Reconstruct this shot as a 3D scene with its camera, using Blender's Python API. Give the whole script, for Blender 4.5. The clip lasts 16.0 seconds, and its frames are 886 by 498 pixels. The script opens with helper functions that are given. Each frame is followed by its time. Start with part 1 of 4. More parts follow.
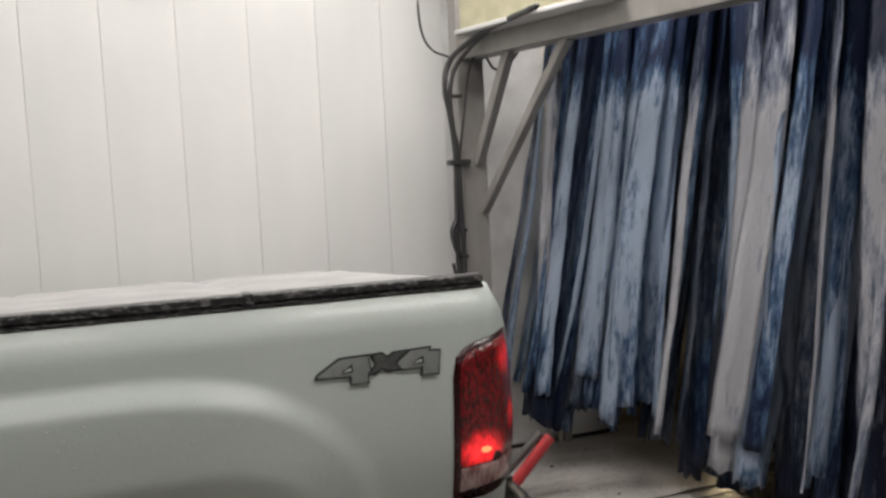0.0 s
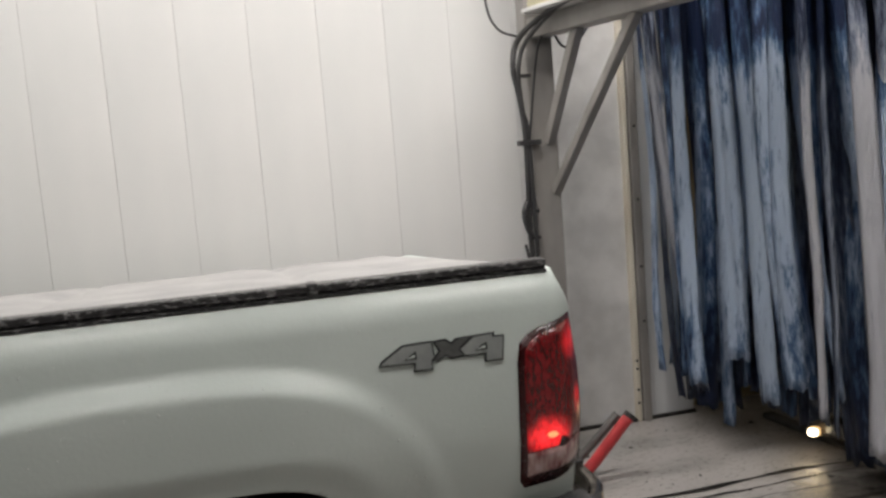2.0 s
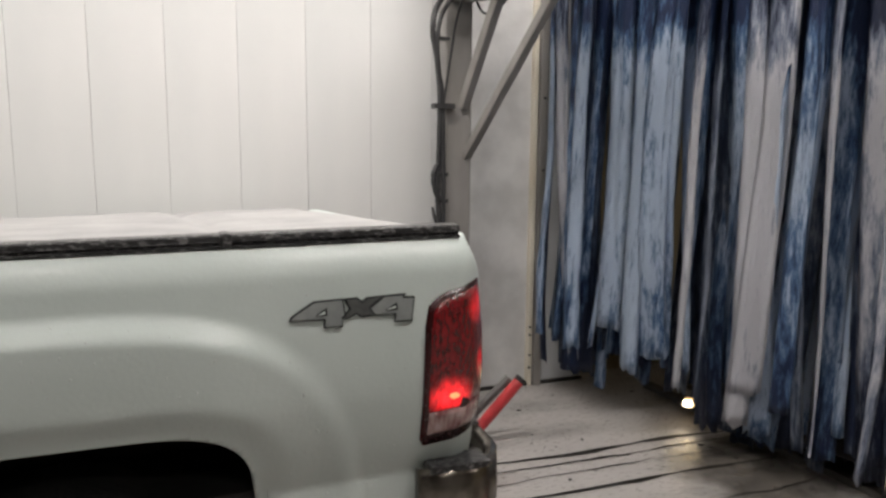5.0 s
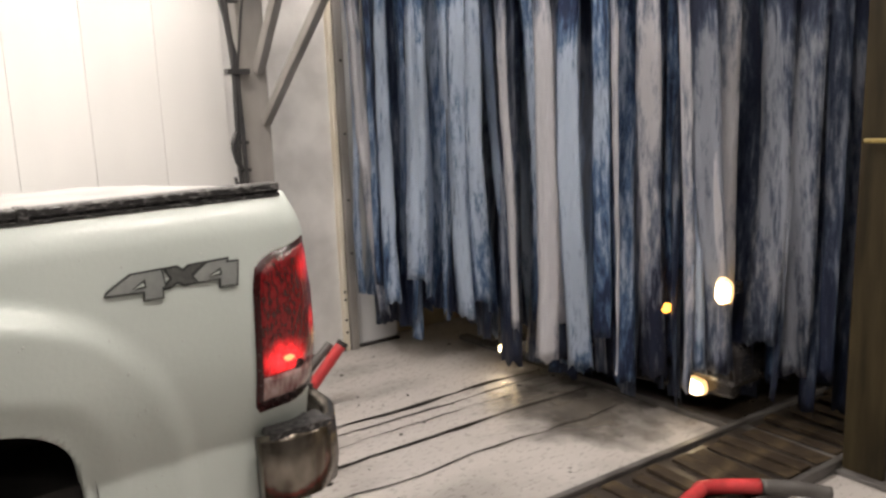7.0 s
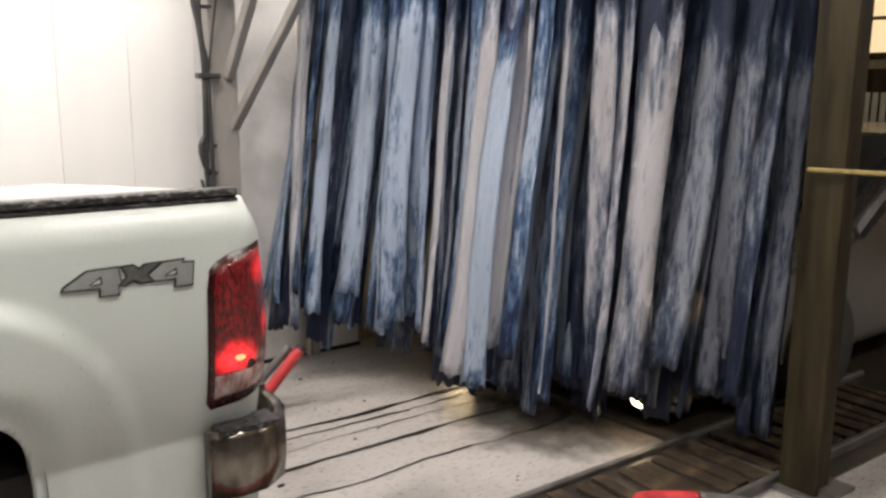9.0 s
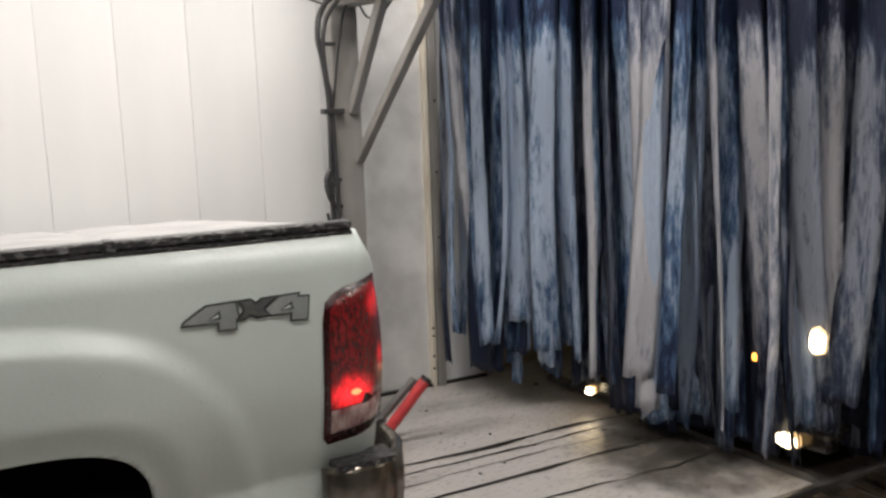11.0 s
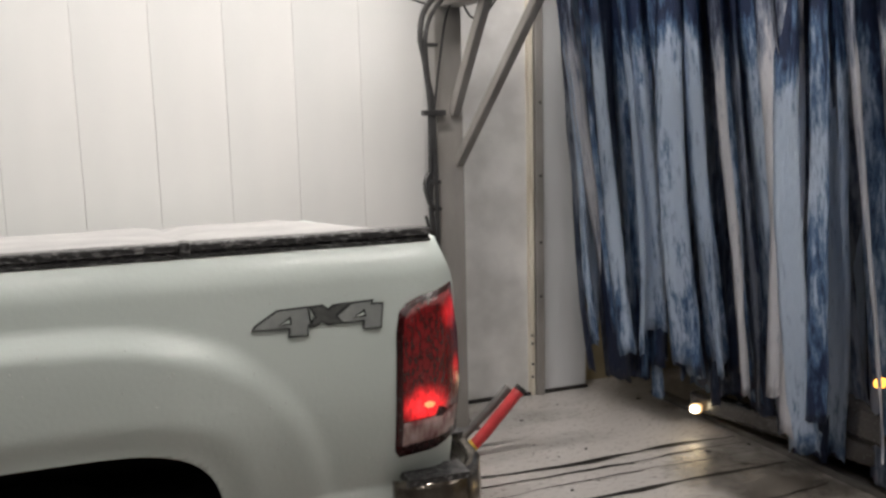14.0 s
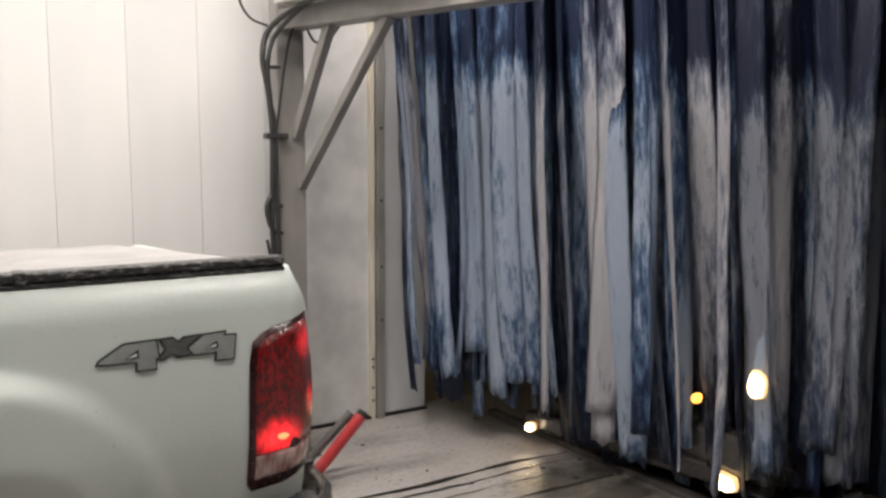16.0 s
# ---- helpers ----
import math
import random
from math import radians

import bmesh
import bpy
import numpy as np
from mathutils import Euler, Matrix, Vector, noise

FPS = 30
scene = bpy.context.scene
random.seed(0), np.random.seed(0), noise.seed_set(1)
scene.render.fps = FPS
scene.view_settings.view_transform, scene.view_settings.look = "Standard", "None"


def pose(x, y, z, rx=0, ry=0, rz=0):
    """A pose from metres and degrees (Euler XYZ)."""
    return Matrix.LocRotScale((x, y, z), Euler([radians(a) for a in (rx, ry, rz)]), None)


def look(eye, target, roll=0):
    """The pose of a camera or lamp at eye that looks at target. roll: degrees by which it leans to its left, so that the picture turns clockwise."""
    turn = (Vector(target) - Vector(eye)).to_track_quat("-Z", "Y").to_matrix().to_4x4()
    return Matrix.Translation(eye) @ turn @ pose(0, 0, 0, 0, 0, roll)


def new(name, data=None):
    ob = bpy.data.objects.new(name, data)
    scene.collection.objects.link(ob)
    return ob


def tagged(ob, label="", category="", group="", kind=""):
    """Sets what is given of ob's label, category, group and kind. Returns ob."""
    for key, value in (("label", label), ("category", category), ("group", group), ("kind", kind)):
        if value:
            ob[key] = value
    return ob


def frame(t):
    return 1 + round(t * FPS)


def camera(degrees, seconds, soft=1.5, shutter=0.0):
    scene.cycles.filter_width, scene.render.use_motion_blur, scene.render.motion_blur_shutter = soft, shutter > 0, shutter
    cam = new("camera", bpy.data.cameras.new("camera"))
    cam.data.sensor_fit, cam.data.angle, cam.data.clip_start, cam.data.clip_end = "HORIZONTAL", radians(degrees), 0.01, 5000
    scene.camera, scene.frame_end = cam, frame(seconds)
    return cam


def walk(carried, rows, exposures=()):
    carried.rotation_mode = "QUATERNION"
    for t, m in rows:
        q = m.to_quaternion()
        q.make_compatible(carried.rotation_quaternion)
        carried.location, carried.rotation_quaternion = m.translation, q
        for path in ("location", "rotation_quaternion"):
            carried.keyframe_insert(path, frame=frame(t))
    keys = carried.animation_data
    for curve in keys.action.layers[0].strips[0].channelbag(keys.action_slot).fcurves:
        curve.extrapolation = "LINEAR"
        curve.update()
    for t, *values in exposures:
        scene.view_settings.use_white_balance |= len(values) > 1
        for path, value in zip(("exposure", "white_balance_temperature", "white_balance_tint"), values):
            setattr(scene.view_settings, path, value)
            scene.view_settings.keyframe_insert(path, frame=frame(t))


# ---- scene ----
cam = camera(54.8, 16.0, 2.7)
PATH = [
    (0, (-0.843, -2.022, 1.681), (-0.16, -0.15, 1.501), -2.6),
    (0.5, (-0.783, -2.011, 1.68), (-0.209, -0.106, 1.479), -4.3),
    (1, (-0.8, -2.048, 1.68), (-0.283, -0.126, 1.486), -6.6),
    (1.5, (-0.795, -2.05, 1.698), (-0.326, -0.119, 1.467), -5.9),
    (2, (-0.789, -2.034, 1.696), (-0.294, -0.109, 1.479), -4.5),
    (2.5, (-0.778, -2.04, 1.687), (-0.292, -0.11, 1.492), -4.5),
    (3, (-0.796, -2.048, 1.701), (-0.319, -0.117, 1.491), -2.4),
    (5.5, (-0.873, -2.04, 1.713), (-0.069, -0.241, 1.372), -0.4),
    (6, (-0.901, -2.04, 1.697), (-0.004, -0.287, 1.346), -1.9),
    (6.5, (-0.891, -2.04, 1.685), (0.094, -0.349, 1.272), -2.2),
    (7, (-0.903, -2.0, 1.657), (0.222, -0.394, 1.265), -2.1),
    (7.5, (-0.904, -2.021, 1.666), (0.32, -0.478, 1.318), -1.3),
    (8, (-0.909, -2.086, 1.679), (0.352, -0.581, 1.303), 1.0),
    (10.5, (-0.873, -2.114, 1.664), (0.112, -0.402, 1.345), -1.8),
    (11, (-0.83, -2.071, 1.667), (0.097, -0.324, 1.367), -1.9),
    (11.5, (-0.789, -2.057, 1.67), (0.034, -0.257, 1.381), -2.0),
    (12, (-0.757, -2.047, 1.671), (0.002, -0.216, 1.405), -0.6),
    (12.5, (-0.741, -2.052, 1.676), (-0.082, -0.184, 1.401), -0.9),
    (13, (-0.73, -2.023, 1.683), (-0.102, -0.142, 1.421), 0.5),
    (13.5, (-0.71, -2.051, 1.663), (-0.053, -0.178, 1.416), -1.6),
    (14, (-0.7, -2.021, 1.672), (-0.021, -0.162, 1.381), -1.4),
    (14.5, (-0.69, -2.01, 1.688), (0.089, -0.195, 1.376), -0.1),
    (15, (-0.707, -1.996, 1.674), (0.183, -0.23, 1.37), -0.9),
    (15.5, (-0.741, -2.0, 1.682), (0.229, -0.269, 1.428), -0.1),
    (16, (-0.766, -2.01, 1.699), (0.272, -0.318, 1.451), 0.3),
]
walk(cam, [(t, look(eye, target, roll)) for t, eye, target, roll in PATH],
     [(0, -0.32, 6500, 10), (3.1, -0.32, 6500, 10), (5.3, -0.1, 6550, 11), (6.5, 0.15, 6950, 13), (8.0, 0.75, 7000, 13), (9.4, 0.35, 6700, 12), (10.5, 0.12, 6600, 11),
      (11.2, 0.0, 6550, 10), (12.2, -0.18, 6550, 10), (13.2, -0.18, 6550, 10), (14.5, -0.05, 6600, 11), (16.0, 0.03, 6700, 12)])

# ---------------------------------------------------------------- world and light
world = bpy.data.worlds.new("world")
scene.world = world
world.use_nodes = True
world.node_tree.nodes["Background"].inputs[0].default_value = (0.55, 0.6, 0.7, 1)
world.node_tree.nodes["Background"].inputs[1].default_value = 0.05


def area_lamp(name, m, w, h, watts, colour):
    data = bpy.data.lights.new(name, "AREA")
    data.shape, data.size, data.size_y, data.energy, data.color = "RECTANGLE", w, h, watts, colour
    ob = new(name, data)
    ob.matrix_world = m
    return ob


def spot_lamp(name, eye, target, watts, angle, colour):
    data = bpy.data.lights.new(name, "SPOT")
    data.energy, data.spot_size, data.spot_blend, data.color, data.shadow_soft_size = watts, radians(angle), 1.0, colour, 0.1
    ob = new(name, data)
    ob.matrix_world = look(eye, target)
    return ob


COOL = (1.0, 0.94, 0.9)
# unseen lamps; fourth is added fill for the truck side, last for the end wall
LIGHTS = [(-2.0, 1.5, 26), (-0.2, 1.1, 42), (-0.6, -3.64, 12), (-1.5, -1.0, 17), (0.5, -0.9, 29), (1.0, 1.2, 36), (5.6, -2.8, 55)]
for lx, ly, watts in LIGHTS:
    area_lamp("tube_light", pose(lx, ly, 3.52), 1.1, 0.22, watts, COOL)
spot_lamp("fog_light_near", (2.26, 0.45, 0.22), (1.2, 0.5, 0.0), 2.5, 100, (1.0, 0.8, 0.5))
spot_lamp("fog_light_far", (2.06, 1.68, 0.14), (0.9, 1.0, 0.0), 1.2, 120, (1.0, 0.78, 0.48))

# ---------------------------------------------------------------- materials


def mat(name, colour, rough=0.5, metal=0.0, second=None, scale=6.0, stretch=(1, 1, 1), fine=80.0, bump=0.15, coat=0.0,
        rough_var=0.1, lo=0.35, hi=0.65, emit=None, power=0.0, rand=0.0, spec=0.5, bump_d=0.01):
    """Two-scale procedural surface: broad noise mixes two colours, fine noise gives relief and gloss changes."""
    m = bpy.data.materials.new(name)
    m.use_nodes = True
    nt = m.node_tree
    b = nt.nodes["Principled BSDF"]
    tc = nt.nodes.new("ShaderNodeTexCoord")
    mp = nt.nodes.new("ShaderNodeMapping")
    mp.inputs["Scale"].default_value = stretch
    nt.links.new(tc.outputs["Object"], mp.inputs[0])
    broad = nt.nodes.new("ShaderNodeTexNoise")
    broad.inputs["Scale"].default_value, broad.inputs["Detail"].default_value = scale, 6
    nt.links.new(mp.outputs[0], broad.inputs["Vector"])
    ramp = nt.nodes.new("ShaderNodeValToRGB")
    ramp.color_ramp.elements[0].position, ramp.color_ramp.elements[1].position = lo, hi
    c2 = second or tuple(c * 0.8 for c in colour)
    ramp.color_ramp.elements[0].color, ramp.color_ramp.elements[1].color = (*c2, 1), (*colour, 1)
    if rand:
        info = nt.nodes.new("ShaderNodeObjectInfo")
        add = nt.nodes.new("ShaderNodeMath")
        add.operation = "MULTIPLY_ADD"
        add.inputs[1].default_value = rand
        nt.links.new(info.outputs["Random"], add.inputs[0])
        nt.links.new(broad.outputs[0], add.inputs[2])
        sub = nt.nodes.new("ShaderNodeMath")
        sub.operation = "SUBTRACT"
        sub.inputs[1].default_value = rand / 2
        nt.links.new(add.outputs[0], sub.inputs[0])
        nt.links.new(sub.outputs[0], ramp.inputs[0])
    else:
        nt.links.new(broad.outputs[0], ramp.inputs[0])
    nt.links.new(ramp.outputs[0], b.inputs["Base Color"])
    fin = nt.nodes.new("ShaderNodeTexNoise")
    fin.inputs["Scale"].default_value, fin.inputs["Detail"].default_value = fine, 4
    nt.links.new(mp.outputs[0], fin.inputs["Vector"])
    rr = nt.nodes.new("ShaderNodeMapRange")
    rr.inputs["To Min"].default_value, rr.inputs["To Max"].default_value = max(0.02, rough - rough_var), min(1, rough + rough_var)
    nt.links.new(fin.outputs[0], rr.inputs[0])
    nt.links.new(rr.outputs[0], b.inputs["Roughness"])
    bp = nt.nodes.new("ShaderNodeBump")
    bp.inputs["Strength"].default_value, bp.inputs["Distance"].default_value = bump, bump_d
    nt.links.new(fin.outputs[0], bp.inputs["Height"])
    nt.links.new(bp.outputs[0], b.inputs["Normal"])
    b.inputs["Metallic"].default_value = metal
    b.inputs["Coat Weight"].default_value = coat
    b.inputs["Coat Roughness"].default_value = 0.16
    b.inputs["Specular IOR Level"].default_value = spec
    if emit:
        b.inputs["Emission Color"].default_value = (*emit, 1)
        b.inputs["Emission Strength"].default_value = power
    return m


WHITE_PAINT = mat("truck_white_paint", (0.62, 0.69, 0.66), 0.4, second=(0.57, 0.64, 0.61), scale=1.5, fine=75, bump=0.07, coat=0.14, rough_var=0.1)
BLACK_PLASTIC = mat("black_wet_plastic", (0.016, 0.016, 0.017), 0.35, second=(0.15, 0.15, 0.15), scale=120, stretch=(0.5, 1, 1), lo=0.38, hi=0.46, fine=110, bump=0.6)
RUBBER = mat("tyre_rubber", (0.02, 0.02, 0.02), 0.7, second=(0.045, 0.043, 0.04), fine=60, bump=0.3)
DARK = mat("dark_cavity", (0.018, 0.017, 0.017), 0.8, second=(0.03, 0.028, 0.027))
COVER = mat("white_soapy_cover", (0.4, 0.4, 0.39), 0.45, second=(0.3, 0.3, 0.3), scale=5, fine=40, bump=0.3)
CHROME = mat("wet_chrome", (0.34, 0.31, 0.27), 0.2, 0.9, second=(0.12, 0.1, 0.08), scale=14, stretch=(1, 1, 0.5), lo=0.35, hi=0.65, fine=60, bump=0.15)
RIM = mat("rim_metal", (0.4, 0.4, 0.41), 0.35, 0.9)
GLASS_DARK = mat("tinted_window", (0.02, 0.025, 0.03), 0.06, fine=10, bump=0.02, coat=0.5)
DECAL_GREY = mat("decal_grey", (0.3, 0.32, 0.31), 0.35, second=(0.22, 0.24, 0.24), scale=20)
DECAL_MID = mat("decal_mid_grey", (0.12, 0.125, 0.12), 0.35, second=(0.07, 0.075, 0.075), scale=40)
DECAL_DARK = mat("decal_dark", (0.03, 0.035, 0.035), 0.4)
LENS_RED = mat("red_lens", (0.2, 0.01, 0.013), 0.16, second=(0.05, 0.003, 0.004), scale=120, stretch=(1, 1, 0.42), lo=0.41, hi=0.57, fine=110, bump=0.9, coat=0.6, emit=(1, 0.02, 0.025), power=0.03)
LENS_EDGE = mat("lens_dark_edge", (0.05, 0.006, 0.007), 0.25, second=(0.02, 0.004, 0.004))
LENS_CLEAR = mat("clear_reverse_lens", (0.5, 0.36, 0.34), 0.2, second=(0.2, 0.07, 0.07), scale=40, stretch=(1, 1, 0.3), fine=90, bump=0.6, coat=0.6)
BULB = mat("brake_bulb", (1, 0.4, 0.2), 0.4, emit=(1, 0.13, 0.05), power=3)
PANEL = mat("white_wall_panel", (0.76, 0.76, 0.745), 0.2, second=(0.68, 0.69, 0.68), scale=1.3, stretch=(1.2, 1, 0.5), fine=7, bump=0.05, rough_var=0.08, rand=0.12, bump_d=0.03, coat=0.7)
PANEL_GREY = mat("beige_wall_panel", (0.72, 0.705, 0.67), 0.6, spec=0.2, second=(0.7, 0.685, 0.65), scale=2.0, stretch=(2, 1, 0.4), fine=40, bump=0.04)
SEAM = mat("panel_seam", (0.7, 0.7, 0.69), 0.5)
PANEL_END = mat("bluish_end_panel", (0.66, 0.68, 0.7), 0.35, second=(0.56, 0.58, 0.6), scale=2.0, stretch=(2, 1, 0.4), fine=20, bump=0.06)
CREAM = mat("cream_trim", (0.68, 0.64, 0.54), 0.5, second=(0.5, 0.44, 0.34), scale=9, stretch=(1, 1, 0.2), lo=0.25, hi=0.5)
STEEL = mat("galvanised_steel", (0.33, 0.315, 0.3), 0.45, 0.25, second=(0.25, 0.24, 0.225), scale=7, stretch=(1, 1, 0.4), fine=60, bump=0.12)
STEEL_DARK = mat("weathered_steel", (0.17, 0.165, 0.16), 0.45, 0.35, second=(0.1, 0.095, 0.09), scale=8, fine=60, bump=0.15)
BROWN_STEEL = mat("brown_painted_steel", (0.045, 0.035, 0.017), 0.6, 0.0, spec=0.2, second=(0.016, 0.012, 0.006), scale=5, stretch=(3, 3, 0.4), fine=30, bump=0.1)
BEIGE_BOX = mat("beige_housing", (0.5, 0.48, 0.33), 0.5, second=(0.38, 0.36, 0.24), scale=8)
HOSE = mat("black_hose", (0.025, 0.025, 0.027), 0.35, second=(0.05, 0.05, 0.05), fine=70)
RED_PIPE = mat("red_painted_pipe", (0.62, 0.05, 0.055), 0.4, second=(0.42, 0.03, 0.035), scale=14, fine=60, coat=0.3)
YELLOW = mat("yellow_paint", (0.75, 0.5, 0.05), 0.45, second=(0.5, 0.32, 0.04), scale=20)
SLAT = mat("soaked_slat", (0.035, 0.026, 0.018), 0.65, second=(0.1, 0.075, 0.045), scale=9, lo=0.3, hi=0.55, spec=0.15, fine=40, bump=0.4)
OCHRE = mat("dull_ochre_paint", (0.36, 0.27, 0.08), 0.5, second=(0.2, 0.15, 0.05), scale=20)
FLOOR = mat("wet_soapy_concrete", (0.44, 0.42, 0.40), 0.3, second=(0.24, 0.23, 0.215), scale=1.7, stretch=(0.7, 1.6, 1), lo=0.3, hi=0.52, fine=38, bump=0.06, rough_var=0.13)
DARK_GLOSS = mat("dark_gloss_floor", (0.05, 0.04, 0.03), 0.3, second=(0.025, 0.022, 0.02), scale=4, fine=26, bump=0.25, rough_var=0.08)
WET_STAIN = mat("wet_stain", (0.17, 0.155, 0.135), 0.2, second=(0.08, 0.072, 0.062), scale=6, fine=30, bump=0.15, rough_var=0.1)


def lit_lens(m, spots, base):
    """Let a lens glow round the bulbs behind it (x, z, half width, half height, power), broken by water streaks."""
    nt = m.node_tree
    tc = nt.nodes.new("ShaderNodeTexCoord")
    streak = nt.nodes.new("ShaderNodeTexNoise")
    streak.inputs["Scale"].default_value, streak.inputs["Detail"].default_value = 70, 4
    squeeze = nt.nodes.new("ShaderNodeMapping")
    squeeze.inputs["Scale"].default_value = (1, 1, 0.4)
    nt.links.new(tc.outputs["Object"], squeeze.inputs[0])
    nt.links.new(squeeze.outputs[0], streak.inputs["Vector"])
    cut = nt.nodes.new("ShaderNodeMapRange")
    cut.inputs["From Min"].default_value, cut.inputs["From Max"].default_value = 0.3, 0.62
    cut.inputs["To Min"].default_value, cut.inputs["To Max"].default_value = 0.35, 1.25
    nt.links.new(streak.outputs[0], cut.inputs[0])
    total = None
    for x, z, w, h, power in spots:
        mp = nt.nodes.new("ShaderNodeMapping")
        mp.inputs["Location"].default_value = (-x / w, 0, -z / h)
        mp.inputs["Scale"].default_value = (1 / w, 0, 1 / h)
        nt.links.new(tc.outputs["Object"], mp.inputs[0])
        far = nt.nodes.new("ShaderNodeVectorMath")
        far.operation = "LENGTH"
        nt.links.new(mp.outputs[0], far.inputs[0])
        fall = nt.nodes.new("ShaderNodeMapRange")
        fall.interpolation_type = "SMOOTHERSTEP"
        fall.inputs["From Min"].default_value, fall.inputs["From Max"].default_value = 0.1, 1.0
        fall.inputs["To Min"].default_value, fall.inputs["To Max"].default_value = power, 0.0
        nt.links.new(far.outputs["Value"], fall.inputs[0])
        if total is None:
            total = fall.outputs[0]
        else:
            add = nt.nodes.new("ShaderNodeMath")
            nt.links.new(total, add.inputs[0])
            nt.links.new(fall.outputs[0], add.inputs[1])
            total = add.outputs[0]
    mul = nt.nodes.new("ShaderNodeMath")
    mul.operation = "MULTIPLY_ADD"
    mul.inputs[2].default_value = base
    nt.links.new(total, mul.inputs[0])
    nt.links.new(cut.outputs[0], mul.inputs[1])
    nt.links.new(mul.outputs[0], nt.nodes["Principled BSDF"].inputs["Emission Strength"])


lit_lens(LENS_RED, [(-0.018, 0.95, 0.09, 0.075, 1.5), (0.06, 1.19, 0.045, 0.065, 0.55), (0.08, 1.03, 0.022, 0.06, 0.55)], 0.015)


def feather(m):
    """Let a flat stain thin out towards its rim in ragged patches."""
    nt = m.node_tree
    tc = nt.nodes.new("ShaderNodeTexCoord")
    sub = nt.nodes.new("ShaderNodeVectorMath")
    sub.operation = "SUBTRACT"
    sub.inputs[1].default_value = (0.62, 0.5, 0.0)
    nt.links.new(tc.outputs["Generated"], sub.inputs[0])
    far = nt.nodes.new("ShaderNodeVectorMath")
    far.operation = "LENGTH"
    flat = nt.nodes.new("ShaderNodeVectorMath")
    flat.operation = "MULTIPLY"
    flat.inputs[1].default_value = (1, 1, 0)
    nt.links.new(sub.outputs[0], flat.inputs[0])
    nt.links.new(flat.outputs[0], far.inputs[0])
    ns = nt.nodes.new("ShaderNodeTexNoise")
    ns.inputs["Scale"].default_value, ns.inputs["Detail"].default_value = 7, 6
    nt.links.new(tc.outputs["Object"], ns.inputs["Vector"])
    add = nt.nodes.new("ShaderNodeMath")
    add.operation = "MULTIPLY_ADD"
    add.inputs[1].default_value = 0.5
    nt.links.new(ns.outputs[0], add.inputs[0])
    nt.links.new(far.outputs["Value"], add.inputs[2])
    rng_ = nt.nodes.new("ShaderNodeMapRange")
    rng_.inputs["From Min"].default_value, rng_.inputs["From Max"].default_value = 0.4, 0.72
    rng_.inputs["To Min"].default_value, rng_.inputs["To Max"].default_value = 0.82, 0.0
    nt.links.new(add.outputs[0], rng_.inputs[0])
    nt.links.new(rng_.outputs[0], nt.nodes["Principled BSDF"].inputs["Alpha"])


feather(WET_STAIN)
BEAD = mat("water_bead", (0.7, 0.74, 0.72), 0.08, coat=0.5)
GROOVE = mat("groove_dark", (0.02, 0.018, 0.016), 0.6, spec=0.2)
CEIL = mat("ceiling_white", (0.62, 0.62, 0.61), 0.6, second=(0.54, 0.54, 0.53), scale=2)
# unseen walls, kept dark so the truck's flank reflects less light
NEAR_WALL = mat("unseen_grey_wall", (0.2, 0.195, 0.185), 0.6, second=(0.15, 0.145, 0.14), scale=2)
END_WALL = mat("brown_end_wall", (0.4, 0.34, 0.21), 0.5, second=(0.27, 0.225, 0.14), scale=2.5, stretch=(1, 3, 0.6))
CAR_DARK = mat("dark_car_paint", (0.05, 0.047, 0.047), 0.25, second=(0.03, 0.028, 0.028), coat=0.6)
HEAD_GLOW = mat("headlamp_glow", (1, 0.9, 0.7), 0.3, emit=(1.0, 0.82, 0.52), power=9)
RIM_GLOW = mat("headlamp_rim_glow", (1, 0.8, 0.5), 0.3, emit=(1.0, 0.62, 0.27), power=1.15)
AMBER_GLOW = mat("amber_glow", (1, 0.5, 0.1), 0.3, emit=(1.0, 0.42, 0.06), power=3.5)
DIFFUSER = mat("tube_diffuser", (0.9, 0.9, 0.88), 0.4, emit=COOL, power=9)
WARM_PANE = mat("warm_lit_pane", (0.9, 0.75, 0.5), 0.3, second=(0.8, 0.66, 0.42), emit=(1.0, 0.78, 0.46), power=0.62)
PALE_SLAT = mat("pale_slat", (0.6, 0.58, 0.46), 0.5, second=(0.5, 0.48, 0.38), scale=9)
GREEN_PANE = mat("pale_lit_pane", (0.4, 0.45, 0.38), 0.3, emit=(0.76, 0.8, 0.62), power=0.4)


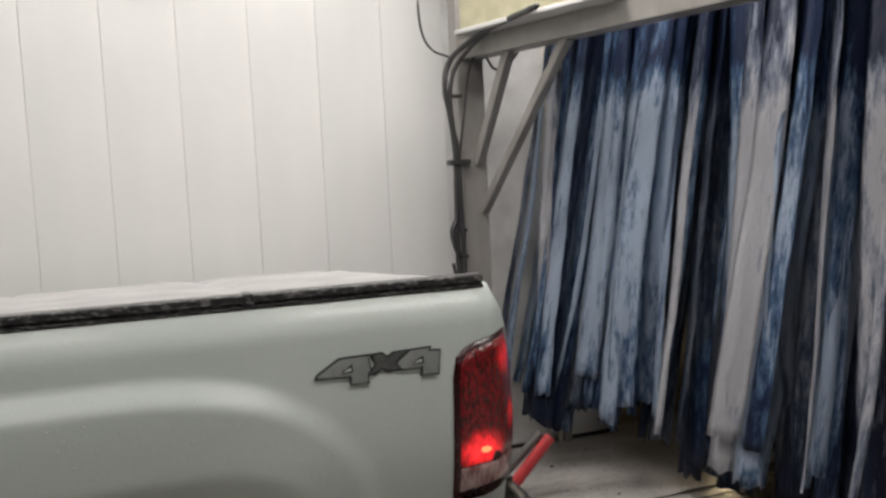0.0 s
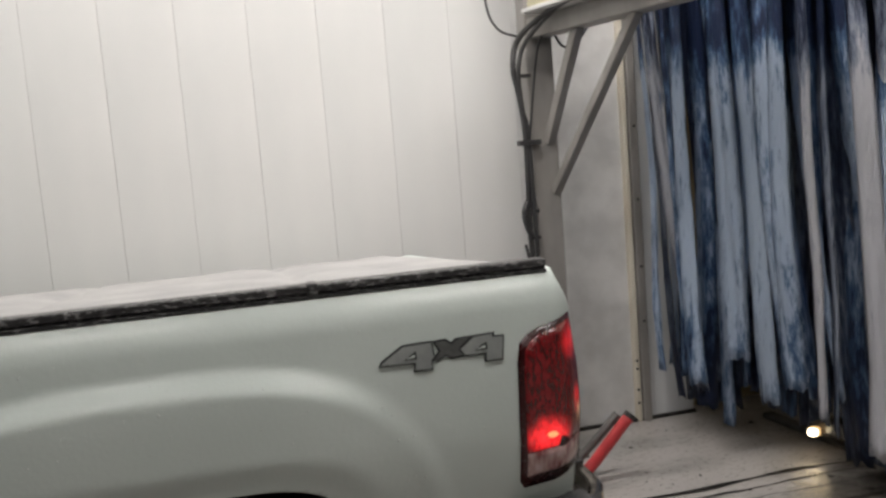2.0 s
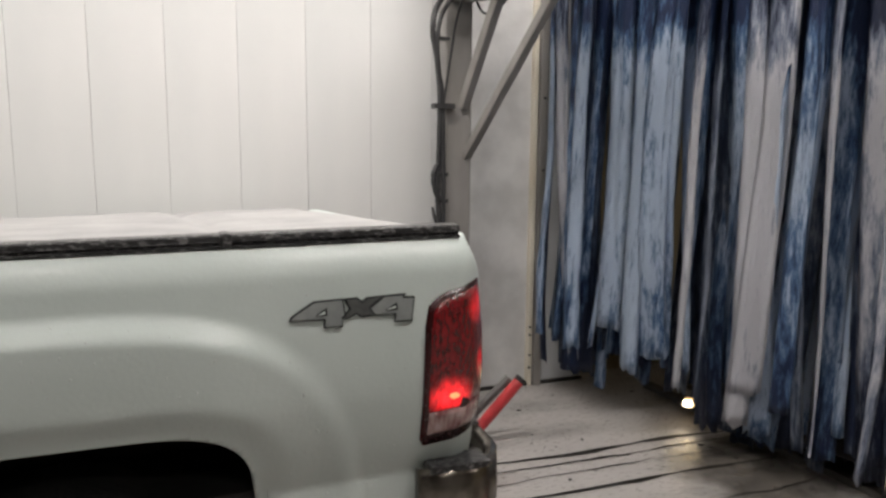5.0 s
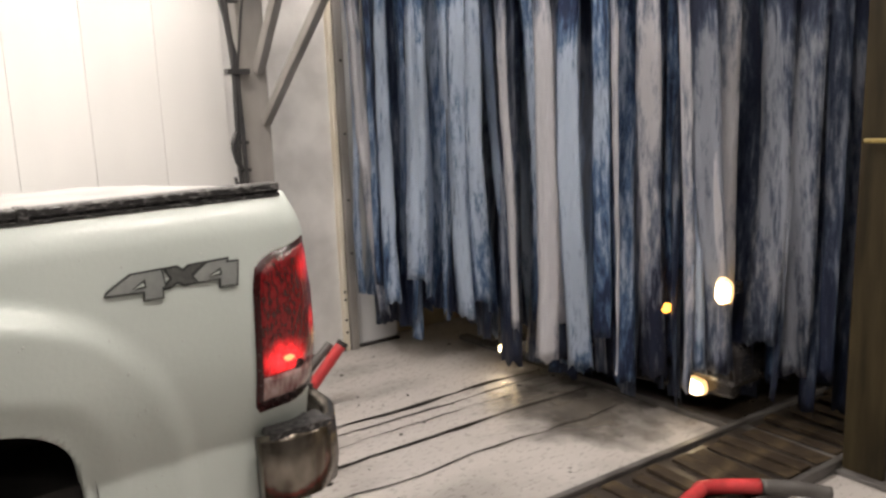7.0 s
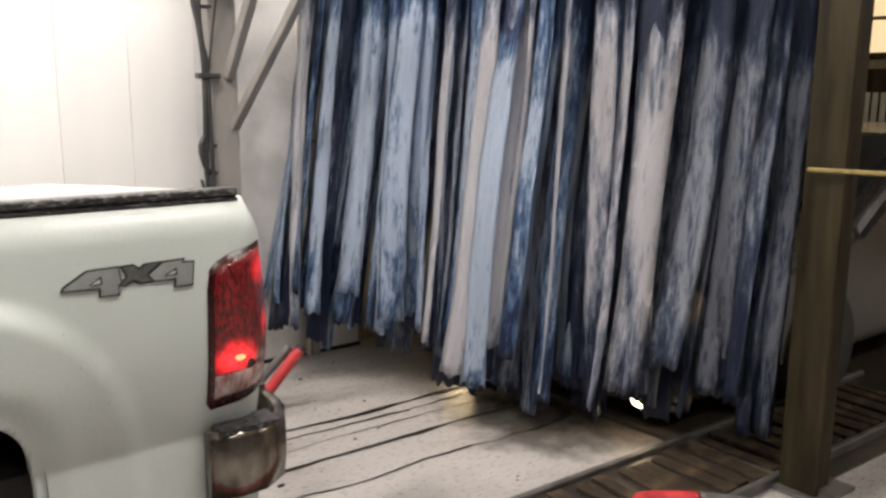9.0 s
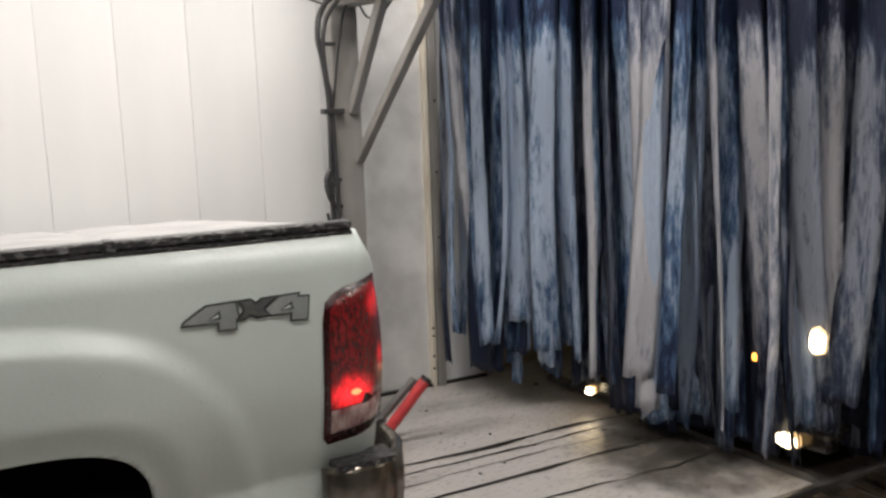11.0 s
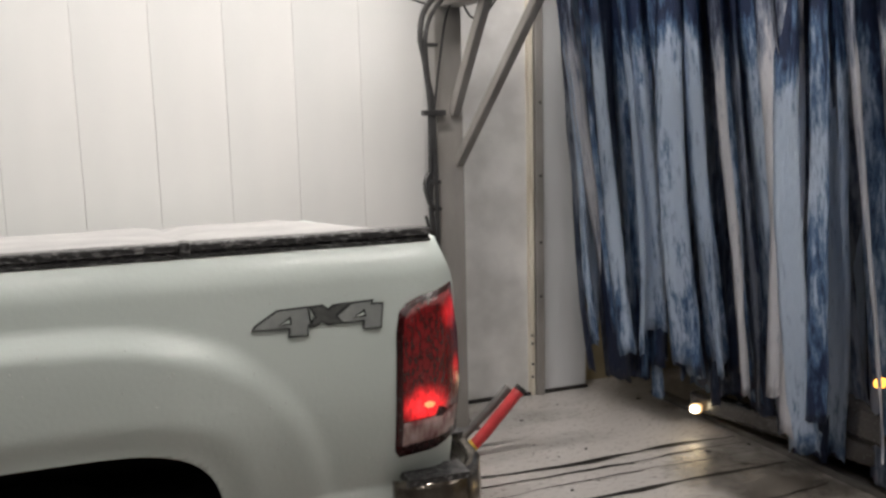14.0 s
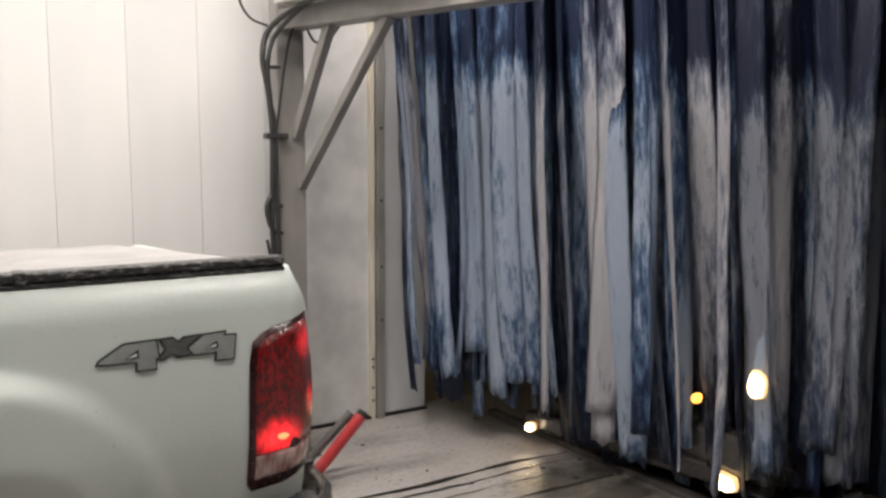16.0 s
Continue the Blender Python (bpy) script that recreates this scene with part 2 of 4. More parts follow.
def cloth_material(name, foam, blue, navy, shift, speck=0.45):
    """Wet felt strip: soap foam over blue cloth in ragged patches, the shaded top painted in as dark cloth."""
    m = bpy.data.materials.new(name)
    m.use_nodes = True
    nt = m.node_tree
    b = nt.nodes["Principled BSDF"]
    tc = nt.nodes.new("ShaderNodeTexCoord")
    info = nt.nodes.new("ShaderNodeObjectInfo")
    off = nt.nodes.new("ShaderNodeVectorMath")
    off.operation = "MULTIPLY_ADD"
    comb = nt.nodes.new("ShaderNodeCombineXYZ")
    for i in range(3):
        nt.links.new(info.outputs["Random"], comb.inputs[i])
    off.inputs[1].default_value = (7, 11, 5)
    nt.links.new(comb.outputs[0], off.inputs[0])
    nt.links.new(tc.outputs["Object"], off.inputs[2])
    mp = nt.nodes.new("ShaderNodeMapping")
    mp.inputs["Scale"].default_value = (1, 3.0, 0.55)
    nt.links.new(off.outputs[0], mp.inputs[0])
    n1 = nt.nodes.new("ShaderNodeTexNoise")
    n1.inputs["Scale"].default_value, n1.inputs["Detail"].default_value, n1.inputs["Roughness"].default_value = 2.6, 7, 0.62
    nt.links.new(mp.outputs[0], n1.inputs["Vector"])
    sep = nt.nodes.new("ShaderNodeSeparateXYZ")
    nt.links.new(tc.outputs["Generated"], sep.inputs[0])
    # soap cover along the strip's length: none at the top to paint the shade there, thick in the middle, washed thin at
    # the hem
    curve = nt.nodes.new("ShaderNodeValToRGB")
    cr = curve.color_ramp
    cr.elements[0].position, cr.elements[0].color = 0.0, (0.2, 0.2, 0.2, 1)
    cr.elements[1].position, cr.elements[1].color = 1.0, (0.0, 0.0, 0.0, 1)
    for pos, v in ((0.08, 0.3), (0.18, 0.43), (0.34, 0.49), (0.55, 0.48), (0.65, 0.4), (0.72, 0.04)):
        e = cr.elements.new(pos)
        e.color = (v, v, v, 1)
    ragged = nt.nodes.new("ShaderNodeMath")
    ragged.operation = "MULTIPLY_ADD"
    ragged.inputs[1].default_value = 0.1
    nt.links.new(info.outputs["Random"], ragged.inputs[0])
    nt.links.new(sep.outputs[2], ragged.inputs[2])
    level = nt.nodes.new("ShaderNodeMath")
    level.operation = "SUBTRACT"
    level.inputs[1].default_value = 0.05
    nt.links.new(ragged.outputs[0], level.inputs[0])
    nt.links.new(level.outputs[0], curve.inputs[0])
    n3 = nt.nodes.new("ShaderNodeTexNoise")
    n3.inputs["Scale"].default_value, n3.inputs["Detail"].default_value, n3.inputs["Roughness"].default_value = 13.0, 6, 0.72
    nt.links.new(mp.outputs[0], n3.inputs["Vector"])
    mixn = nt.nodes.new("ShaderNodeMix")
    mixn.inputs[0].default_value = speck
    nt.links.new(n1.outputs[0], mixn.inputs[2])
    nt.links.new(n3.outputs[0], mixn.inputs[3])
    wide = nt.nodes.new("ShaderNodeMapRange")
    wide.clamp = False
    wide.inputs["From Min"].default_value, wide.inputs["From Max"].default_value = 0.3, 0.7
    wide.inputs["To Min"].default_value, wide.inputs["To Max"].default_value = 0.02, 0.9
    nt.links.new(mixn.outputs[0], wide.inputs[0])
    s1 = nt.nodes.new("ShaderNodeMath")
    s1.operation = "ADD"
    nt.links.new(wide.outputs[0], s1.inputs[0])
    nt.links.new(curve.outputs[0], s1.inputs[1])
    s2 = nt.nodes.new("ShaderNodeMath")
    s2.operation = "MULTIPLY_ADD"
    s2.inputs[1].default_value = 0.34
    nt.links.new(info.outputs["Random"], s2.inputs[0])
    nt.links.new(s1.outputs[0], s2.inputs[2])
    s3 = nt.nodes.new("ShaderNodeMath")
    s3.operation = "SUBTRACT"
    s3.inputs[1].default_value = 0.17 - shift
    nt.links.new(s2.outputs[0], s3.inputs[0])
    ramp = nt.nodes.new("ShaderNodeValToRGB")
    r = ramp.color_ramp
    r.elements[0].position, r.elements[0].color = 0.62, (*navy, 1)
    r.elements[1].position, r.elements[1].color = 1.0, (*foam, 1)
    e = r.elements.new(0.8)
    e.color = (*blue, 1)
    e = r.elements.new(0.92)
    e.color = tuple((a * 0.6 + c * 0.4) for a, c in zip(foam, blue)) + (1,)
    nt.links.new(s3.outputs[0], ramp.inputs[0])
    nt.links.new(ramp.outputs[0], b.inputs["Base Color"])
    n2 = nt.nodes.new("ShaderNodeTexNoise")
    n2.inputs["Scale"].default_value, n2.inputs["Detail"].default_value = 22, 5
    nt.links.new(mp.outputs[0], n2.inputs["Vector"])
    bp = nt.nodes.new("ShaderNodeBump")
    bp.inputs["Strength"].default_value, bp.inputs["Distance"].default_value = 0.7, 0.014
    nt.links.new(n2.outputs[0], bp.inputs["Height"])
    nt.links.new(bp.outputs[0], b.inputs["Normal"])
    b.inputs["Roughness"].default_value = 0.42
    return m


CLOTH_PALE = cloth_material("soapy_felt", (0.66, 0.665, 0.71), (0.24, 0.28, 0.37), (0.02, 0.029, 0.066), 0.09, 0.48)
CLOTH_BLUE = cloth_material("blue_felt", (0.53, 0.63, 0.77), (0.11, 0.2, 0.36), (0.018, 0.032, 0.085), 0.04, 0.56)
# darker copy: shade behind the front strips put into colour, plus bare near-end strips
CLOTH_NAVY = cloth_material("bare_shaded_felt", (0.38, 0.42, 0.5), (0.08, 0.11, 0.175), (0.02, 0.03, 0.068), -0.06, 0.5)

# ---------------------------------------------------------------- mesh helpers


def part(name, bm, material, parent=None, label="", smooth=False):
    me = bpy.data.meshes.new(name)
    bm.to_mesh(me)
    bm.free()
    for material_ in (material if isinstance(material, (list, tuple)) else [material]):
        me.materials.append(material_)
    if smooth:
        for p in me.polygons:
            p.use_smooth = True
    ob = new(name, me)
    if parent:
        ob.parent = parent
    if label:
        tagged(ob, label)
    return ob


def empty(name, label, category, at=(0, 0, 0), group="", kind=""):
    ob = new(name)
    ob.location = at
    return tagged(ob, label, category, group, kind)


def box(x0, x1, y0, y1, z0, z1, bevel=0.0, bm=None):
    own = bm is None
    bm = bm or bmesh.new()
    r = bmesh.ops.create_cube(bm, size=1)
    bmesh.ops.transform(bm, verts=r["verts"], matrix=Matrix.LocRotScale(((x0 + x1) / 2, (y0 + y1) / 2, (z0 + z1) / 2), None, (x1 - x0, y1 - y0, z1 - z0)))
    if bevel and own:
        bmesh.ops.bevel(bm, geom=bm.edges[:], offset=bevel, segments=2, affect="EDGES", profile=0.5)
    return bm


def tube(points, radius, sides=10, bm=None):
    """A round bar through points."""
    bm = bm or bmesh.new()
    pts = [Vector(p) for p in points]
    rings = []
    for i, p in enumerate(pts):
        d = (pts[min(i + 1, len(pts) - 1)] - pts[max(i - 1, 0)]).normalized()
        q = d.to_track_quat("Z", "Y")
        rings.append([bm.verts.new(p + q @ Vector((radius * math.cos(a), radius * math.sin(a), 0))) for a in (2 * math.pi * k / sides for k in range(sides))])
    for a, b in zip(rings, rings[1:]):
        for k in range(sides):
            bm.faces.new((a[k], a[(k + 1) % sides], b[(k + 1) % sides], b[k]))
    bm.faces.new(rings[0][::-1])
    bm.faces.new(rings[-1])
    return bm


def curve_points(ctrl, n=8):
    """Smooth points through ctrl."""
    c = [Vector(p) for p in ctrl]
    c = [c[0] * 2 - c[1]] + c + [c[-1] * 2 - c[-2]]
    out = []
    for i in range(1, len(c) - 2):
        for k in range(n):
            t = k / n
            a, b_, d, e = c[i - 1], c[i], c[i + 1], c[i + 2]
            out.append(0.5 * ((2 * b_) + (d - a) * t + (2 * a - 5 * b_ + 4 * d - e) * t * t + (3 * b_ - a - 3 * d + e) * t ** 3))
    out.append(c[-2])
    return out


def bar(p0, p1, w, d, bevel=0.006):
    """A square bar from p0 to p1."""
    p0, p1 = Vector(p0), Vector(p1)
    bm = box(-w / 2, w / 2, -d / 2, d / 2, 0, (p1 - p0).length, bevel)
    bmesh.ops.transform(bm, verts=bm.verts, matrix=Matrix.Translation(p0) @ (p1 - p0).to_track_quat("Z", "X").to_matrix().to_4x4())
    return bm


def prism(outline, y0, y1):
    """Extrude an outline in x and z between two depths."""
    bm = bmesh.new()
    a = [bm.verts.new((x, y0, z)) for x, z in outline]
    b = [bm.verts.new((x, y1, z)) for x, z in outline]
    bm.faces.new(a)
    bm.faces.new(b[::-1])
    n = len(a)
    for i in range(n):
        bm.faces.new((a[i], b[i], b[(i + 1) % n], a[(i + 1) % n]))
    bmesh.ops.recalc_face_normals(bm, faces=bm.faces[:])
    return bm


def cylinder_y(x, y0, y1, z, r, sides=32):
    return tube([(x, y0, z), (x, y1, z)], r, sides)


# ---------------------------------------------------------------- the wash bay: floor, walls, ceiling
floor = tagged(part("floor", box(-8, 9, -7, 2.75, -0.2, 0.0), FLOOR), "wet soapy light concrete floor of a car wash", "floor", kind="structure")
# thin sheet, far darker than the floor, over the lane behind the curtain
wet = tagged(part("floor_wet", box(2.33, 8.9, -0.34, 2.1, 0.0, 0.006), DARK_GLOSS), "very dark floor sheet behind the cloth curtain", "floor", kind="structure")


def groove(x0, x1, y, w):
    """A narrow, wandering drain slot along the lane."""
    bm = bmesh.new()
    n = 70
    prev = None
    for i in range(n + 1):
        x = x0 + (x1 - x0) * i / n
        yy = y + 0.045 * noise.noise((x * 1.6, y * 5, 0)) + 0.014 * noise.noise((x * 7, y * 5, 2))
        ww = w * max(0.15, 0.75 + 0.9 * noise.noise((x * 4, y, 7)))
        cur = (bm.verts.new((x, yy - ww, 0.004)), bm.verts.new((x, yy + ww, 0.004)))
        if prev:
            bm.faces.new((prev[0], cur[0], cur[1], prev[1]))
        prev = cur
    return part("groove", bm, GROOVE, floor)


for gy, gw, g0 in ((1.525, 0.017, -3), (1.425, 0.008, 0.3), (1.13, 0.016, -3), (0.865, 0.008, 0.4), (1.33, 0.004, 0.6)):
    groove(g0, 2.2, gy, gw)

wall_back = tagged(part("wall_back", box(-8, 1.93, 2.607, 2.76, 0, 3.6), SEAM), "white panelled car wash wall, wet and shining", "wall", kind="structure")
pw = 0.3615
panel_mesh = None
px = -0.913 - 16 * pw
while px < 1.52:
    x1 = px + pw if px < 0.5 else 1.528
    if x1 - px > pw - 0.001 and panel_mesh:
        ob = new("panel", panel_mesh)
        ob.parent = wall_back
        ob.location = (px, 2.6, 0)
    else:
        ob = part("panel", box(0.0006, x1 - px - 0.0006, 0, 0.02, 0.0, 3.6, 0.003), PANEL if px < 0.7 else PANEL_GREY, wall_back)
        ob.location = (px, 2.6, 0)
        if px < 0 and not panel_mesh:
            panel_mesh = ob.data
    px = x1
part("end_panel", box(1.605, 1.93, 2.598, 2.62, 0, 3.6, 0.003), PANEL_END, wall_back)
strip = tagged(part("trim_corner", box(1.532, 1.562, 2.565, 2.618, 0, 3.6, 0.006), CREAM), "cream corner trim strip with rust spots", "trim", kind="structure")
chan = tagged(part("trim_channel", box(1.568, 1.62, 2.55, 2.597, 0, 3.6, 0.005), STEEL), "grey galvanised channel beside the cream trim", "trim", kind="structure")
for z in (0.12, 0.2, 0.33, 0.38, 0.62, 0.95, 1.35, 1.78):
    part("bolt", tube([(1.541 if z < 0.5 else 1.595, 2.565 if z < 0.5 else 2.55, z), (1.541 if z < 0.5 else 1.595, 2.558 if z < 0.5 else 2.543, z)], 0.008, 8), DARK, strip if z < 0.5 else chan)
tagged(part("wall_recess", box(1.93, 9, 2.7, 2.82, 0, 3.6), END_WALL), "dark wall of the bay behind the curtain", "wall", kind="structure")
tagged(part("wall_near", box(-8, 9, -7.12, -7.0, 0, 3.6), NEAR_WALL), "unseen grey wall closing the bay's near side", "wall", kind="structure")
tagged(part("wall_front", box(-8.12, -8.0, -7.12, 2.76, 0, 3.6), NEAR_WALL), "unseen grey wall closing the exit end", "wall", kind="structure")
wall_end = tagged(part("wall_end", box(8.0, 8.12, -7.12, 2.82, 0, 3.6), END_WALL), "brown end wall with lit panes", "wall", kind="structure")
tagged(part("ceiling", box(-8.12, 8.12, -7.12, 2.82, 3.6, 3.75), CEIL), "white car wash ceiling", "ceiling", kind="structure")
# thin dark strip along the wall's foot
tagged(part("baseboard", box(0.2, 1.93, 2.57, 2.598, 0, 0.018, 0.004), GROOVE), "dark line at the wall's foot", "trim", kind="structure")


def ceiling_light(x, y):
    th = empty("ceiling_light", "white fluorescent ceiling light out of view, switched on", "ceiling light", (x, y, 3.6), "ceiling lights")
    part("frame", box(-0.6, 0.6, -0.14, 0.14, -0.05, 0.0, 0.01), STEEL, th)
    part("diffuser", box(-0.56, 0.56, -0.11, 0.11, -0.07, -0.051, 0.005), DIFFUSER, th)


# one fitting per lamp, the added fill lamps included
for lx, ly, _ in LIGHTS:
    ceiling_light(lx, ly)

# ---------------------------------------------------------------- pickup truck, tail towards +x
truck = empty("pickup_truck", "white pickup truck, wet and soapy, brake lamp lit", "pickup truck", (0, 0, 0))
AX, AZ, AR = -1.0, 0.46, 0.48


def smooth01(a, b, v):
    t = min(1, max(0, (v - a) / (b - a)))
    return t * t * (3 - 2 * t)


def arch_at(x, z):
    """Distance from the axle in the squared-off wheel opening's own measure: AR on its rim."""
    return (abs(x - AX) ** 5 + abs(z - AZ) ** 5) ** 0.2


def side_y(x, z):
    """Depth of the bed side: rolled rail, squared wheel flare with a shoulder, turned-in arch, tucked lower body."""
    y = 0.0
    if z > 1.29:
        y += 0.052 * ((z - 1.29) / 0.09) ** 2
    low = max(z, 0.72)
    y += 0.15 * max(0, 1.15 - low) ** 1.5 + 0.26 * max(0, 0.97 - low) ** 1.5 + 0.035 * max(0, z - 1.0)
    q = ((abs(x - AX) / 0.74) ** 3 + (abs(z - AZ) / 0.757) ** 3) ** (1 / 3)
    y -= 0.05 * (1 - 0.8 * smooth01(-0.66, -0.36, x)) * (1 - smooth01(0.955, 1.035, q))
    y += 0.03 * max(0, 1 - q) + 0.014 * (1 - smooth01(AR, AR * 1.17, arch_at(x, z)))
    if x > 0.0:
        y += 0.06 * (x / 0.09) ** 2
    return y


def bed_side(mirror=False):
    bm = bmesh.new()
    nx, nz = 190, 80
    x0, z0, z1 = -2.1, 0.44, 1.345 if mirror else 1.38
    rows = []
    for i in range(nx + 1):
        col = []
        for k in range(nz + 1):
            z = z0 + (z1 - z0) * k / nz
            xr = 0.088 - 0.045 * smooth01(1.2, 1.38, z) ** 1.6
            x = x0 + (xr - x0) * i / nx
            col.append([x, z, arch_at(x, z)])
        rows.append(col)
    verts = {}
    step = 0.02

    def vert(i, k):
        if (i, k) not in verts:
            x, z, r = rows[i][k]
            y = side_y(x, z)
            verts[i, k] = bm.verts.new((x, 1.98 - y if mirror else y, z))
        return verts[i, k]

    for i in range(nx):
        for k in range(nz):
            rs = [rows[a][b][2] for a, b in ((i, k), (i + 1, k), (i + 1, k + 1), (i, k + 1))]
            if min(rs) < AR - step:
                continue
            bm.faces.new((vert(i, k), vert(i + 1, k), vert(i + 1, k + 1), vert(i, k + 1)))
    # true round arch
    for v in {v for e in bm.edges if e.is_boundary for v in e.verts}:
        r = arch_at(v.co.x, v.co.z)
        if r < AR + step and v.co.z > z0 + 0.001:
            v.co.x, v.co.z = AX + (v.co.x - AX) * (AR - 0.008) / r, AZ + (v.co.z - AZ) * (AR - 0.008) / r
            y = side_y(v.co.x, v.co.z)
            v.co.y = 1.98 - y if mirror else y
    # arch lip turned inward
    lip = [e for e in bm.edges if e.is_boundary and all(abs(arch_at(v.co.x, v.co.z) - AR) < 0.025 for v in e.verts)]
    ext = bmesh.ops.extrude_edge_only(bm, edges=lip)
    for v in ext["geom"]:
        if isinstance(v, bmesh.types.BMVert):
            v.co.y += -0.06 if mirror else 0.06
    rear = [e for e in bm.edges if e.is_boundary and all(v.co.x > 0.0 for v in e.verts)]
    ext = bmesh.ops.extrude_edge_only(bm, edges=rear)
    for v in ext["geom"]:
        if isinstance(v, bmesh.types.BMVert):
            v.co.y += -0.05 if mirror else 0.05
            v.co.x += 0.006
    bmesh.ops.recalc_face_normals(bm, faces=bm.faces[:])
    return bm


part("bed_side", bed_side(), WHITE_PAINT, truck, smooth=True)
part("bed_side", bed_side(True), WHITE_PAINT, truck, smooth=True)
part("tailgate", box(0.005, 0.06, 0.12, 1.86, 0.62, 1.36, 0.015), WHITE_PAINT, truck)
part("bed_floor", box(-2.1, 0.0, 0.1, 1.88, 0.62, 0.72), DARK, truck)


def rail(x0, x1, y0, y1):
    """Moulded rail: lower flange, groove, rounded upper lip, swept along the bed."""
    bm = bmesh.new()
    outline = [(y0, 1.372), (y1, 1.372), (y1, 1.404), (y1 - 0.004, 1.407), (y0 + 0.005, 1.407), (y0 + 0.002, 1.403), (y0 + 0.002, 1.389), (y0 + 0.009, 1.387), (y0 + 0.009, 1.382), (y0, 1.38)]
    a = [bm.verts.new((x0, y, z)) for y, z in outline]
    b = [bm.verts.new((x1, y, z)) for y, z in outline]
    bm.faces.new(a), bm.faces.new(b[::-1])
    for k in range(len(a)):
        bm.faces.new((a[k], b[k], b[(k + 1) % len(a)], a[(k + 1) % len(a)]))
    bmesh.ops.recalc_face_normals(bm, faces=bm.faces[:])
    return bm


for a, b in ((-2.1, -0.592), (-0.586, 0.022)):
    part("bed_rail", rail(a, b, 0.052, 0.11), BLACK_PLASTIC, truck, "black plastic bed rail covered with water beads")
    part("bed_rail", rail(a, b, 1.88, 1.945), BLACK_PLASTIC, truck).location = (0, 0, -0.085)
part("rail_joint", box(-0.602, -0.576, 0.05, 0.108, 1.373, 1.41, 0.004), BLACK_PLASTIC, truck)


def cover_mesh():
    """Soft folding cover with shallow swells and a fold line across."""
    bm = bmesh.new()
    nx, ny = 90, 40
    g = []
    for i in range(nx + 1):
        x = -2.08 + (2.07) * i / nx
        row = []
        for k in range(ny + 1):
            v = k / ny
            y = 0.1 + 1.78 * v
            z = 1.404 - 0.036 * v + 0.01 * math.sin(math.pi * v) ** 0.7
            z += 0.012 * noise.noise((x * 1.7, y * 2.5, 3)) + 0.006 * noise.noise((x * 6, y * 3, 9))
            for f in (-0.59, -1.3):
                z -= 0.016 * math.exp(-((x - f) / 0.035) ** 2)
            z -= 0.03 * smooth01(-0.12, -0.01, x)
            row.append(bm.verts.new((x, y, z)))
        g.append(row)
    for i in range(nx):
        for k in range(ny):
            bm.faces.new((g[i][k], g[i + 1][k], g[i + 1][k + 1], g[i][k + 1]))
    edge = [e for e in bm.edges if e.is_boundary]
    ext = bmesh.ops.extrude_edge_only(bm, edges=edge)
    for v in ext["geom"]:
        if isinstance(v, bmesh.types.BMVert):
            v.co.z -= 0.04
    bmesh.ops.recalc_face_normals(bm, faces=bm.faces[:])
    return bm


part("bed_cover", cover_mesh(), COVER, truck, "white bed cover under soap foam", smooth=True)

# badge: slanted 4X4, outlines in the side's own x and z
FIRST_FOUR = [(-0.45, 1.192), (-0.444, 1.203), (-0.388, 1.237), (-0.313, 1.239), (-0.308, 1.195), (-0.315, 1.193), (-0.316, 1.168), (-0.363, 1.169), (-0.362, 1.189)]
FIRST_HOLE = [(-0.384, 1.202), (-0.358, 1.218), (-0.357, 1.202)]
LAST_FOUR = [(-0.245, 1.21), (-0.205, 1.239), (-0.149, 1.241), (-0.153, 1.233), (-0.124, 1.231), (-0.131, 1.169), (-0.178, 1.17), (-0.176, 1.19), (-0.23, 1.19)]
LAST_HOLE = [(-0.202, 1.203), (-0.174, 1.218), (-0.172, 1.204)]
CROSS = [(-0.31, 1.238), (-0.277, 1.24), (-0.263, 1.229), (-0.25, 1.238), (-0.209, 1.24), (-0.241, 1.213), (-0.228, 1.191), (-0.265, 1.188), (-0.28, 1.197), (-0.3, 1.187), (-0.318, 1.188), (-0.296, 1.212)]


def decal(name, outline, lift, material, parent, label=""):
    bm = bmesh.new()
    f = bm.faces.new([bm.verts.new((x, side_y(x, z) - lift, z)) for x, z in outline])
    ext = bmesh.ops.extrude_face_region(bm, geom=[f])
    for v in ext["geom"]:
        if isinstance(v, bmesh.types.BMVert):
            v.co.y += lift + 0.002
    bmesh.ops.triangulate(bm, faces=bm.faces[:])
    bmesh.ops.recalc_face_normals(bm, faces=bm.faces[:])
    return part(name, bm, material, parent, label)


def shrink(outline, d):
    """Inset an outline by d metres."""
    n = len(outline)
    area = sum(outline[i][0] * outline[(i + 1) % n][1] - outline[(i + 1) % n][0] * outline[i][1] for i in range(n))
    s = 1 if area > 0 else -1
    out = []
    for i in range(n):
        p, q, r_ = Vector(outline[i - 1]), Vector(outline[i]), Vector(outline[(i + 1) % n])
        a, b = (q - p).normalized(), (r_ - q).normalized()
        m_ = Vector((-a.y, a.x)) * s + Vector((-b.y, b.x)) * s
        m_ = m_ / max(0.5, m_.length_squared / 2)
        out.append((q.x + m_.x * d, q.y + m_.y * d))
    return out


